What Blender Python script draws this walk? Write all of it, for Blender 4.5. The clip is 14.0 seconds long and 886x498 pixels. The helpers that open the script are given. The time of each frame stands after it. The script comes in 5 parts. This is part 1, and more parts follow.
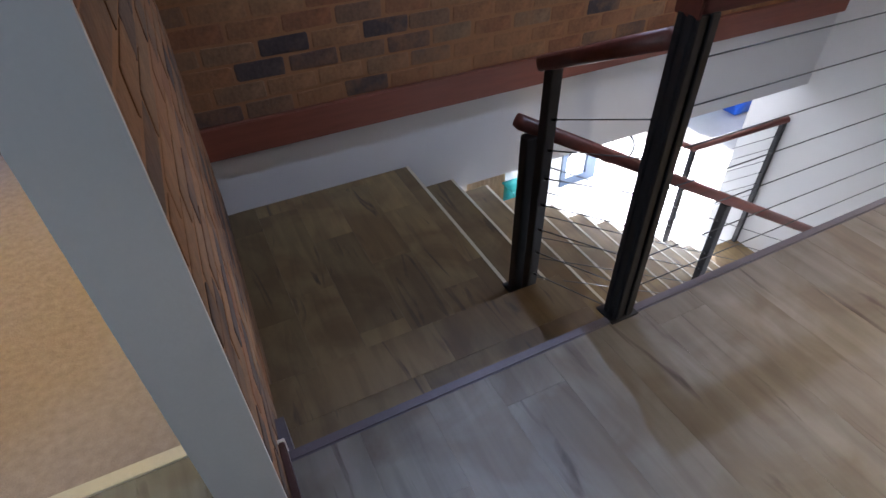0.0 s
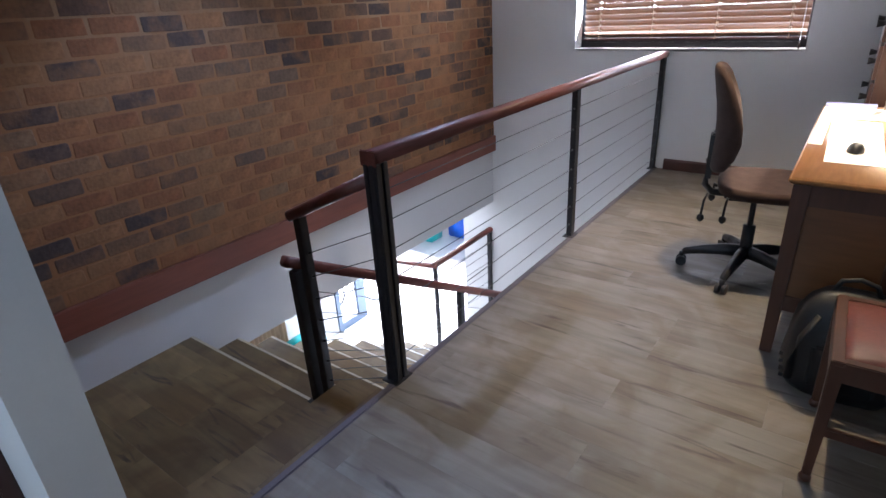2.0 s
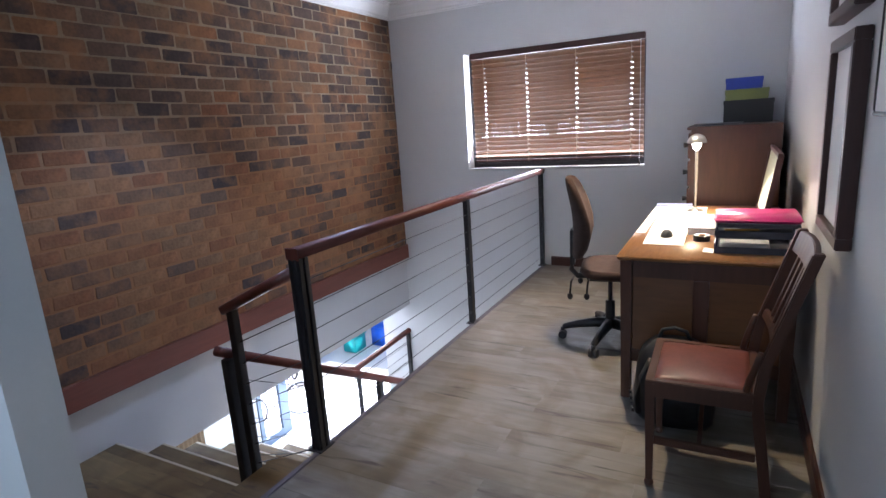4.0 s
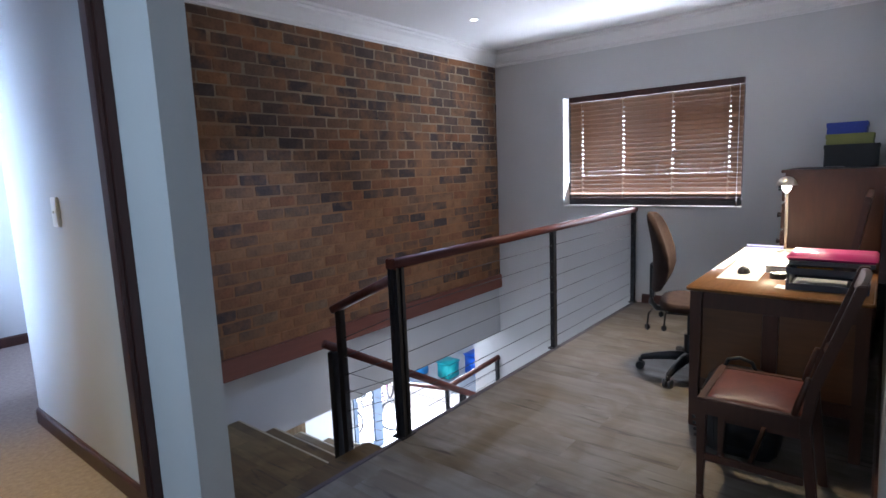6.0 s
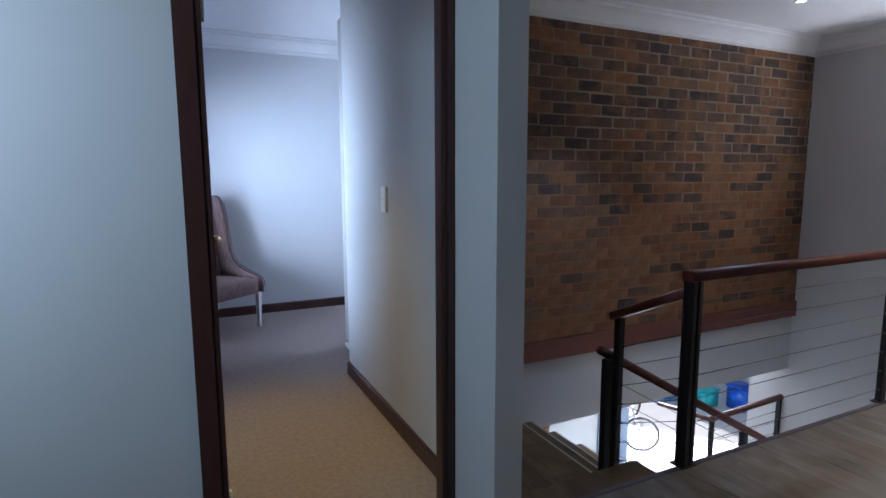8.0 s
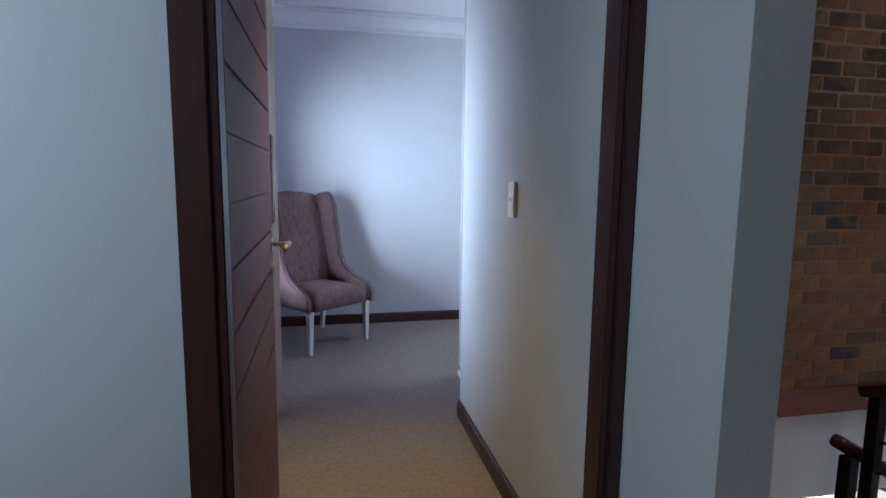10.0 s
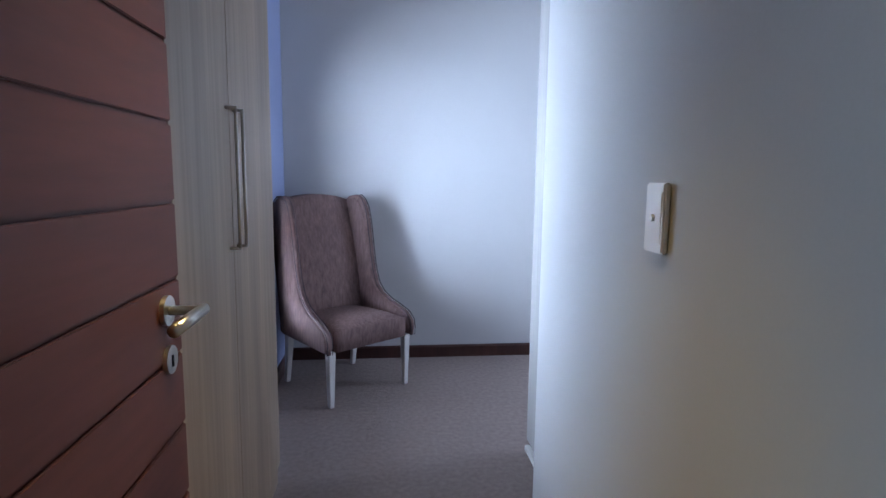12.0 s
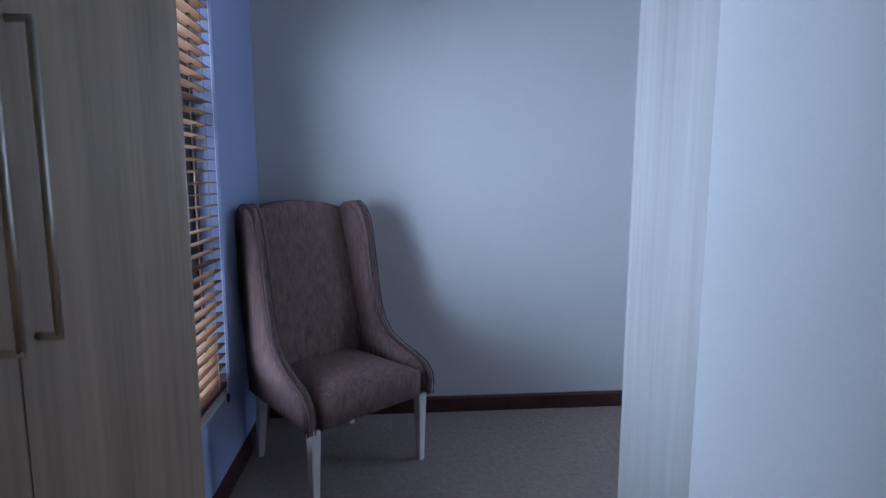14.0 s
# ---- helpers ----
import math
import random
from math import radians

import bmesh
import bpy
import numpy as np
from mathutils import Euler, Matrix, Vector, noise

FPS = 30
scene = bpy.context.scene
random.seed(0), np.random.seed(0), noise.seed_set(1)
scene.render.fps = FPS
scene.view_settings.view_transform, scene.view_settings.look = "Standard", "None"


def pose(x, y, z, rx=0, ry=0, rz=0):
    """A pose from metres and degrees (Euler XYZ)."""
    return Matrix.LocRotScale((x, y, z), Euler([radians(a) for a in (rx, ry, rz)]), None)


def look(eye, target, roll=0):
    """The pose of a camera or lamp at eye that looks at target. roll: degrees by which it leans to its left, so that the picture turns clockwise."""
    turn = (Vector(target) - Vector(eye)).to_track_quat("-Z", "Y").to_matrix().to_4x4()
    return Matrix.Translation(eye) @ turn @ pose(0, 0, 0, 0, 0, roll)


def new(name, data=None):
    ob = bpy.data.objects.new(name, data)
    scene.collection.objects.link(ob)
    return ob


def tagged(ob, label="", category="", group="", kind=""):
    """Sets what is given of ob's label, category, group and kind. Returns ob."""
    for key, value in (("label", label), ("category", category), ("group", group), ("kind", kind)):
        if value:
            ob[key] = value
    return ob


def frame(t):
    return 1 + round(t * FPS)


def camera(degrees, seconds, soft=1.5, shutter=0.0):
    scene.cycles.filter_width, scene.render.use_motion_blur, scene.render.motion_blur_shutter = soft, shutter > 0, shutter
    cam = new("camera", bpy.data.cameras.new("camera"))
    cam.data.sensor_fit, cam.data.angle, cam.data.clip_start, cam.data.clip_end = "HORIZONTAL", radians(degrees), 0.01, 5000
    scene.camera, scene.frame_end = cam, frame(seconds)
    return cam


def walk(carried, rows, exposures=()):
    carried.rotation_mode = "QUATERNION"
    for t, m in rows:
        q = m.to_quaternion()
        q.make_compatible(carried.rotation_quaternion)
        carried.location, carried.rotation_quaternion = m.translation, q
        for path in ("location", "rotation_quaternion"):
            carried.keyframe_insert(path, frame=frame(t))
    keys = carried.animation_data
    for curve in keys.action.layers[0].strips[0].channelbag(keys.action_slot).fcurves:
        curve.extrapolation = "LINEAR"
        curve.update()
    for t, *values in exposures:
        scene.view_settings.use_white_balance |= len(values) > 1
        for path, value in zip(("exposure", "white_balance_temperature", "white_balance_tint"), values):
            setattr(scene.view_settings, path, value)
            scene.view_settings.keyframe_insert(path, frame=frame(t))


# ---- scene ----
cam = camera(78.1, 14.0, 1.5, 0.1)
PATH = [
    (0, (0.191, 0.757, 1.275), (0.849, 2.132, -0.02), -1.3),
    (0.5, (0.108, 0.63, 1.312), (0.964, 1.982, 0.113), -2.4),
    (1, (0.01, 0.519, 1.338), (1.09, 1.801, 0.247), -2.9),
    (1.5, (-0.069, 0.42, 1.371), (1.211, 1.604, 0.392), -3.1),
    (2, (-0.139, 0.296, 1.4), (1.309, 1.402, 0.575), -3.3),
    (2.5, (-0.233, 0.195, 1.417), (1.349, 1.215, 0.739), -3.5),
    (3, (-0.318, 0.132, 1.425), (1.373, 1.058, 0.893), -3.3),
    (5.5, (-0.757, -0.299, 1.408), (0.927, 0.736, 1.1), -2.7),
    (6, (-0.781, -0.343, 1.393), (0.753, 0.909, 1.106), -2.3),
    (6.5, (-0.846, -0.442, 1.417), (0.483, 1.027, 1.141), -1.7),
    (7, (-0.879, -0.4, 1.413), (0.264, 1.219, 1.147), -1.1),
    (7.5, (-0.925, -0.323, 1.409), (0.054, 1.401, 1.146), -0.6),
    (8, (-0.934, -0.168, 1.393), (-0.082, 1.622, 1.129), -0.2),
    (8.5, (-0.893, -0.015, 1.384), (-0.146, 1.821, 1.117), -0.1),
    (9, (-0.814, 0.162, 1.371), (-0.183, 2.041, 1.109), 0.2),
    (11.5, (-0.506, 1.378, 1.34), (-0.271, 3.346, 1.078), 0.8),
    (12, (-0.481, 1.636, 1.344), (-0.265, 3.607, 1.083), 0.7),
    (12.5, (-0.478, 1.892, 1.339), (-0.284, 3.865, 1.078), 0.7),
    (13, (-0.475, 2.143, 1.34), (-0.305, 4.119, 1.078), 0.6),
    (13.5, (-0.463, 2.395, 1.338), (-0.293, 4.37, 1.074), 0.4),
    (14, (-0.451, 2.624, 1.34), (-0.279, 4.599, 1.076), 0.1),
]
EXPOSURES = [(0.0, 0.22, 6350, 18), (3.0, 0.4, 5850, 18), (5.5, 0.15, 5850, 16), (6.5, -0.35, 5800, 16), (7.5, -0.65, 5850, 16), (9.0, -0.95, 6100, 16), (11.5, -0.72, 6350, 18), (12.5, -0.9, 6300, 17), (13.0, -1.08, 6150, 17), (14.0, -1.68, 6050, 16)]
walk(cam, [(t, look(eye, target, roll)) for t, eye, target, roll in PATH], EXPOSURES)

# ---- light ----
world = bpy.data.worlds.new("sky")
scene.world = world
world.use_nodes = True
wn = world.node_tree.nodes
sky = wn.new("ShaderNodeTexSky")
sky.sky_type = "NISHITA"
sky.sun_disc = False
SUN_EL, SUN_AZ = radians(48), radians(40)
sky.sun_elevation, sky.sun_rotation = SUN_EL, SUN_AZ
world.node_tree.links.new(sky.outputs[0], wn["Background"].inputs[0])
wn["Background"].inputs[1].default_value = 0.12

sun = new("sun", bpy.data.lights.new("sun", "SUN"))
sun.data.energy, sun.data.angle, sun.data.color = 5.0, radians(0.5), (1.0, 0.95, 0.87)
sun.matrix_world = look((0, 0, 0), (-math.sin(SUN_AZ) * math.cos(SUN_EL), -math.cos(SUN_AZ) * math.cos(SUN_EL), -math.sin(SUN_EL)))


def area_lamp(name, eye, target, w, h, watts, colour):
    ob = new(name, bpy.data.lights.new(name, "AREA"))
    ob.data.shape, ob.data.size, ob.data.size_y = "RECTANGLE", w, h
    ob.data.energy, ob.data.color = watts, colour
    ob.matrix_world = look(eye, target)
    return ob


def spot_lamp(name, eye, watts, colour, angle=120, soft=0.03, blend=0.8):
    ob = new(name, bpy.data.lights.new(name, "SPOT"))
    ob.data.energy, ob.data.color, ob.data.spot_size = watts, colour, radians(angle)
    ob.data.spot_blend, ob.data.shadow_soft_size = blend, soft
    ob.matrix_world = look(eye, (eye[0], eye[1] + 0.001, 0))
    return ob


# skylight in the window openings
area_lamp("bedroom_east_daylight", (3.28, 4.86, 1.2), (0, 4.7, 0.9), 0.6, 1.95, 90, (0.58, 0.74, 1.0))
area_lamp("bedroom_west_daylight", (-1.45, 4.50, 1.25), (0.3, 4.3, 1.0), 0.84, 1.62, 500, (0.60, 0.78, 1.0))
# no corridor window is known: lamp added to wash the door wall in cool daylight
area_lamp("corridor_added_daylight", (-2.4, 0.8, 1.95), (-2.02, 1.7, 1.45), 1.0, 0.75, 44, (0.64, 0.86, 1.0))
area_lamp("landing_window_daylight", (4.88, 1.5, 1.45), (3.2, 1.5, 2.55), 1.7, 1.1, 160, (0.9, 0.95, 1.0))
area_lamp("garden_door_daylight", (6.0, 5.5, -1.6), (3.5, 3.5, -2.2), 3.0, 2.0, 700, (0.84, 0.93, 1.0))
# ceiling downlights; the passage one is unseen, added to warm the carpet
spot_lamp("stair_downlight_beam", (1.45, 2.3, 2.63), 99, (0.54, 0.71, 1.0), 86, 0.022, 0.5)
spot_lamp("stair_downlight_beam", (3.25, 2.5, 2.63), 34, (0.95, 0.95, 1.0), 84, 0.03)
spot_lamp("landing_downlight_beam", (2.72, 0.62, 2.63), 222, (1.0, 0.79, 0.46), 88, 0.03, 1.0)
spot_lamp("passage_warm_fill", (-0.5, 2.55, 2.71), 192, (1.0, 0.79, 0.30), 52, 0.08, 1.0)

# ---- materials ----


def material(name, colour, rough=0.6, metal=0.0, spread=0.12, scale=6.0, fine=90.0, bump=0.05, stretch=(1, 1, 1), per_object=0.0, coat=0.0, spec=0.5, island=False):
    """A principled surface with a slow stain, a fine grain and a matching relief."""
    m = bpy.data.materials.new(name)
    m.use_nodes = True
    nt = m.node_tree
    n, l = nt.nodes, nt.links
    b = n["Principled BSDF"]
    tc = n.new("ShaderNodeTexCoord")
    mp = n.new("ShaderNodeMapping")
    mp.inputs["Scale"].default_value = stretch
    l.new(tc.outputs["Object"], mp.inputs["Vector"])
    big = n.new("ShaderNodeTexNoise")
    big.inputs["Scale"].default_value, big.inputs["Detail"].default_value = scale, 4
    small = n.new("ShaderNodeTexNoise")
    small.inputs["Scale"].default_value, small.inputs["Detail"].default_value = fine, 3
    for t in (big, small):
        l.new(mp.outputs[0], t.inputs["Vector"])
    add = n.new("ShaderNodeMath")
    add.operation = "MULTIPLY_ADD"
    add.inputs[1].default_value = 0.65
    l.new(big.outputs["Fac"], add.inputs[0])
    half = n.new("ShaderNodeMath")
    half.operation = "MULTIPLY"
    half.inputs[1].default_value = 0.35
    l.new(small.outputs["Fac"], half.inputs[0])
    l.new(half.outputs[0], add.inputs[2])
    ramp = n.new("ShaderNodeValToRGB")
    lo = [max(0.0, c * (1 - spread)) for c in colour]
    hi = [min(1.0, c * (1 + spread)) for c in colour]
    ramp.color_ramp.elements[0].position, ramp.color_ramp.elements[1].position = 0.32, 0.68
    ramp.color_ramp.elements[0].color, ramp.color_ramp.elements[1].color = (*lo, 1), (*hi, 1)
    l.new(add.outputs[0], ramp.inputs[0])
    out = ramp.outputs[0]
    if per_object:
        if island:
            info = n.new("ShaderNodeNewGeometry").outputs["Random Per Island"]
        else:
            info = n.new("ShaderNodeObjectInfo").outputs["Random"]
        hsv = n.new("ShaderNodeHueSaturation")
        rng = n.new("ShaderNodeMapRange")
        rng.inputs[3].default_value, rng.inputs[4].default_value = 1 - per_object, 1 + per_object
        l.new(info, rng.inputs[0])
        l.new(rng.outputs[0], hsv.inputs["Value"])
        l.new(out, hsv.inputs["Color"])
        out = hsv.outputs[0]
    l.new(out, b.inputs["Base Color"])
    b.inputs["Roughness"].default_value, b.inputs["Metallic"].default_value = rough, metal
    b.inputs["Coat Weight"].default_value = coat
    b.inputs["Specular IOR Level"].default_value = spec
    if bump:
        bp = n.new("ShaderNodeBump")
        bp.inputs["Strength"].default_value, bp.inputs["Distance"].default_value = bump, 0.01
        l.new(add.outputs[0], bp.inputs["Height"])
        l.new(bp.outputs[0], b.inputs["Normal"])
    return m


def glow(name, colour, strength):
    m = bpy.data.materials.new(name)
    m.use_nodes = True
    b = m.node_tree.nodes["Principled BSDF"]
    b.inputs["Emission Color"].default_value, b.inputs["Emission Strength"].default_value = (*colour, 1), strength
    b.inputs["Base Color"].default_value = (*colour, 1)
    return m


def chooser(m, stops, island=False):
    """Picks the base colour piece by piece from stops of (position, colour), keeping the grain as a multiplier."""
    nt = m.node_tree
    n, l = nt.nodes, nt.links
    b = n["Principled BSDF"]
    grain = b.inputs["Base Color"].links[0].from_socket
    info = n.new("ShaderNodeNewGeometry").outputs["Random Per Island"] if island else n.new("ShaderNodeObjectInfo").outputs["Random"]
    ramp = n.new("ShaderNodeValToRGB")
    ramp.color_ramp.interpolation = "CONSTANT"
    el = ramp.color_ramp.elements
    while len(el) < len(stops):
        el.new(0.5)
    for e, (p, c) in zip(el, stops):
        e.position, e.color = p, (*c, 1)
    l.new(info, ramp.inputs[0])
    mix = n.new("ShaderNodeMix")
    mix.data_type, mix.blend_type = "RGBA", "MULTIPLY"
    mix.inputs[0].default_value = 1.0
    l.new(ramp.outputs[0], mix.inputs[6])
    l.new(grain, mix.inputs[7])
    l.new(mix.outputs[2], b.inputs["Base Color"])
    return m


WALL = material("grey_wall_paint", (0.56, 0.565, 0.57), 0.75, spread=0.03, scale=2.0, fine=160, bump=0.06)
# bedroom west wall: blue sky light and shade put into the paint colour
SKYTINT_WALL = material("sky_tinted_wall_paint", (0.30, 0.36, 0.56), 0.75, spread=0.04, scale=2.0, fine=160, bump=0.06)
CEIL = material("white_ceiling_paint", (0.74, 0.74, 0.75), 0.8, spread=0.02, scale=2.0, fine=120, bump=0.03)
TRIM = material("white_plaster_moulding", (0.74, 0.74, 0.74), 0.6, spread=0.03, bump=0.02)
DARKWOOD = material("dark_stained_wood", (0.052, 0.018, 0.014), 0.4, spread=0.35, scale=5, fine=60, stretch=(1, 1, 0.12), bump=0.05)
RAILWOOD = material("red_brown_rail_wood", (0.13, 0.034, 0.024), 0.42, spread=0.35, scale=8, fine=70, stretch=(0.1, 1, 1), bump=0.03, coat=0.0)
BANDWOOD = material("red_brown_plank", (0.17, 0.05, 0.03), 0.5, spread=0.25, scale=5, fine=60, stretch=(0.1, 1, 1), bump=0.06)
STEEL = material("charcoal_steel_paint", (0.02, 0.02, 0.024), 0.42, metal=0.2, spread=0.15, bump=0.02)
CABLE = material("steel_cable", (0.11, 0.11, 0.115), 0.45, metal=0.6, spread=0.1, bump=0.0)
CHROME = material("brushed_nickel", (0.62, 0.58, 0.52), 0.28, metal=1.0, spread=0.06, fine=200, bump=0.01)
BLACKPL = material("black_plastic", (0.018, 0.018, 0.02), 0.45, spread=0.2, bump=0.03)
WHITEPL = material("white_plastic", (0.8, 0.79, 0.76), 0.35, spread=0.02, bump=0.0)
PAPER = material("white_paper", (0.8, 0.79, 0.76), 0.8, spread=0.03, bump=0.02)
CARPET = material("beige_carpet", (0.29, 0.232, 0.215), 0.95, spread=0.16, scale=38, fine=240, bump=0.7, spec=0.1)
TILE = material("pale_floor_tile", (0.72, 0.7, 0.67), 0.45, spread=0.06, scale=3, fine=60, bump=0.03)
OAK = material("honey_oak", (0.33, 0.15, 0.05), 0.35, spread=0.3, scale=4, fine=50, stretch=(0.15, 1, 1), bump=0.04, coat=0.2)
BROWNWOOD = material("aged_brown_wood", (0.068, 0.026, 0.015), 0.42, spread=0.3, scale=4, fine=50, stretch=(1, 1, 0.15), bump=0.05)
DOORWOOD = material("mahogany_door_wood", (0.13, 0.034, 0.024), 0.6, spread=0.25, scale=4, fine=60, stretch=(1, 0.1, 1), bump=0.05)
LAMINATE = material("pale_wood_laminate", (0.33, 0.245, 0.175), 0.45, spread=0.34, scale=6, fine=50, stretch=(1, 1, 0.04), bump=0.02)

PANEL = material("grey_washed_panel", (0.32, 0.312, 0.30), 0.5, spread=0.2, scale=5, fine=50, stretch=(1, 1, 0.04), bump=0.02)


def weathered(name, pale, brown, knot, stretch, rough=0.42, per_object=0.12):
    """Printed weathered boards: long grain, broad warm patches, dark cracks and knots."""
    m = material(name, (1, 1, 1), rough, spread=0.0, scale=5, fine=42, stretch=stretch, bump=0.05)
    nt = m.node_tree
    n, l = nt.nodes, nt.links
    b = n["Principled BSDF"]
    tc, info = n.new("ShaderNodeTexCoord"), n.new("ShaderNodeObjectInfo")
    shift = n.new("ShaderNodeVectorMath")
    shift.operation = "MULTIPLY_ADD"
    shift.inputs[1].default_value = (9.0, 9.0, 9.0)
    l.new(info.outputs["Random"], shift.inputs[0])
    l.new(tc.outputs["Object"], shift.inputs[2])
    mp = n.new("ShaderNodeMapping")
    mp.inputs["Scale"].default_value = stretch
    l.new(shift.outputs[0], mp.inputs["Vector"])

    def tex(scale, detail, vec, lo, hi, distort=0.0):
        t = n.new("ShaderNodeTexNoise")
        t.inputs["Scale"].default_value, t.inputs["Detail"].default_value, t.inputs["Distortion"].default_value = scale, detail, distort
        l.new(vec, t.inputs["Vector"])
        r = n.new("ShaderNodeMapRange")
        r.inputs[1].default_value, r.inputs[2].default_value = lo, hi
        l.new(t.outputs["Fac"], r.inputs[0])
        return r.outputs[0]

    def mix(fac, a, c, mode="MIX"):
        x = n.new("ShaderNodeMix")
        x.data_type, x.blend_type = "RGBA", mode
        l.new(fac, x.inputs[0])
        for s, v in ((6, a), (7, c)):
            if isinstance(v, tuple):
                x.inputs[s].default_value = (*v, 1)
            else:
                l.new(v, x.inputs[s])
        return x.outputs[2]

    patch = tex(3.6, 4, shift.outputs[0], 0.4, 0.62, 0.9)
    grain = tex(13, 6, mp.outputs[0], 0.3, 0.72, 0.8)
    crack = tex(11, 6, mp.outputs[0], 0.61, 0.72, 1.2)
    base = mix(patch, pale, brown)
    shade = mix(grain, (0.72, 0.7, 0.67), (1.12, 1.12, 1.12))
    one = n.new("ShaderNodeMath")
    one.operation = "ADD"
    one.inputs[0].default_value = 1.0
    base = mix(one.outputs[0], base, shade, "MULTIPLY")
    base = mix(crack, base, knot)
    hsv, rng = n.new("ShaderNodeHueSaturation"), n.new("ShaderNodeMapRange")
    rng.inputs[3].default_value, rng.inputs[4].default_value = 1 - per_object, 1 + per_object
    l.new(info.outputs["Random"], rng.inputs[0])
    l.new(rng.outputs[0], hsv.inputs["Value"])
    l.new(base, hsv.inputs["Color"])
    l.new(hsv.outputs[0], b.inputs["Base Color"])
    return m


FLOORWOOD = weathered("weathered_laminate", (0.168, 0.156, 0.138), (0.125, 0.102, 0.076), (0.042, 0.03, 0.024), (1.5, 0.16, 1), 0.46)
STAIRWOOD = weathered("weathered_stair_plank", (0.165, 0.115, 0.052), (0.115, 0.072, 0.03), (0.04, 0.026, 0.018), (1.5, 0.2, 1), 0.45, 0.3)
NOSING = material("grey_nosing_trim", (0.10, 0.09, 0.11), 0.4, metal=0.2, spread=0.15, bump=0.02)
PALENOSE = material("pale_nosing_trim", (0.5, 0.46, 0.39), 0.35, metal=0.3, spread=0.08, bump=0.02)
MORTAR = material("sandy_mortar", (0.235, 0.18, 0.12), 0.9, spread=0.3, scale=1.6, fine=60, bump=0.3)
# the mortar turns from sandy to brick orange in the lower courses
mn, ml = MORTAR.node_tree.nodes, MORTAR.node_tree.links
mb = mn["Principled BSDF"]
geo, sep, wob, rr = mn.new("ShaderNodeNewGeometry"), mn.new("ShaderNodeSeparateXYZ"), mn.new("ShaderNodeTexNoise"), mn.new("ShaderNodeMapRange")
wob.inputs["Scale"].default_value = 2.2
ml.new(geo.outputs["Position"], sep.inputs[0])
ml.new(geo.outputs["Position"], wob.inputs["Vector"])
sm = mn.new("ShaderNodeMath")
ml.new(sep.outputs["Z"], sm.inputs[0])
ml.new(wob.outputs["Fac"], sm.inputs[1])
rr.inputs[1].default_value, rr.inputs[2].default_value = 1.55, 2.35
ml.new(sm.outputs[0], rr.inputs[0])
low_tint = mn.new("ShaderNodeMix")
low_tint.data_type = "RGBA"
low_tint.inputs[6].default_value = (0.24, 0.11, 0.045, 1)
ml.new(mb.inputs["Base Color"].links[0].from_socket, low_tint.inputs[7])
ml.new(rr.outputs[0], low_tint.inputs[0])
ml.new(low_tint.outputs[2], mb.inputs["Base Color"])
ORANGE_STOPS = [(0.0, (0.26, 0.112, 0.045)), (0.2, (0.27, 0.13, 0.056)), (0.4, (0.23, 0.09, 0.037)), (0.58, (0.225, 0.12, 0.06)), (0.74, (0.17, 0.092, 0.052)), (0.86, (0.06, 0.04, 0.037)), (0.93, (0.11, 0.06, 0.042))]
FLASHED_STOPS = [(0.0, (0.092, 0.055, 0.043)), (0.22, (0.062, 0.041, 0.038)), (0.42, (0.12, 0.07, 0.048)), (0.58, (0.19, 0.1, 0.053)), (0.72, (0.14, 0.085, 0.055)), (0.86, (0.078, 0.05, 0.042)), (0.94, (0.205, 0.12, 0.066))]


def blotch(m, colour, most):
    """Broad orange stains that run across bricks and joints alike."""
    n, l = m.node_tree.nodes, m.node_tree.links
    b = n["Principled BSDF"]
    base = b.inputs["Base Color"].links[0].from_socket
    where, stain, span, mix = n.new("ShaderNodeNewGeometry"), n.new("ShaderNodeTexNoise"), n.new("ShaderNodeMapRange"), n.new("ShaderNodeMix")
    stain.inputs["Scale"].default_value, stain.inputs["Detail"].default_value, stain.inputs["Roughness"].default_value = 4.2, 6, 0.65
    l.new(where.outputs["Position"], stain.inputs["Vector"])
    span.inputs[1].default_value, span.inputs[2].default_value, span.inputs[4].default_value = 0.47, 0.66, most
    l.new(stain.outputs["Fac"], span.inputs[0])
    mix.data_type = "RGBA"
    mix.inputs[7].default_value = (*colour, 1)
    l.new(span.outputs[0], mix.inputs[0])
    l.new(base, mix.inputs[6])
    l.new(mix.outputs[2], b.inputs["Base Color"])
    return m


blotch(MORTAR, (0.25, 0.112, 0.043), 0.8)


def brick_material(name, stops, island=False):
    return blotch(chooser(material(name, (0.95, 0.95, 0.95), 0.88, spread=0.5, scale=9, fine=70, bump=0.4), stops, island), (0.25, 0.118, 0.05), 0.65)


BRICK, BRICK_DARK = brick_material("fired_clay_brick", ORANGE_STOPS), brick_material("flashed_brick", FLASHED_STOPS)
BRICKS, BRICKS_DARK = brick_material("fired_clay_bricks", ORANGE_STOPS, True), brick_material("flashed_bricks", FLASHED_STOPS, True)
FABRIC = material("mauve_chenille", (0.19, 0.122, 0.115), 0.9, spread=0.34, scale=60, fine=170, stretch=(1, 1, 0.22), bump=0.2, spec=0.2)
PIPING = material("dark_piping", (0.06, 0.04, 0.045), 0.8, bump=0.0)
LEGPAINT = material("whitewashed_wood", (0.62, 0.6, 0.57), 0.5, spread=0.1, scale=8, fine=60, stretch=(1, 1, 0.2), bump=0.05)
LEATHER = material("worn_red_leather", (0.15, 0.042, 0.032), 0.42, spread=0.25, scale=9, fine=60, bump=0.12)
SEATCLOTH = material("brown_office_cloth", (0.05, 0.031, 0.027), 0.9, spread=0.2, scale=20, fine=300, bump=0.2, spec=0.2)
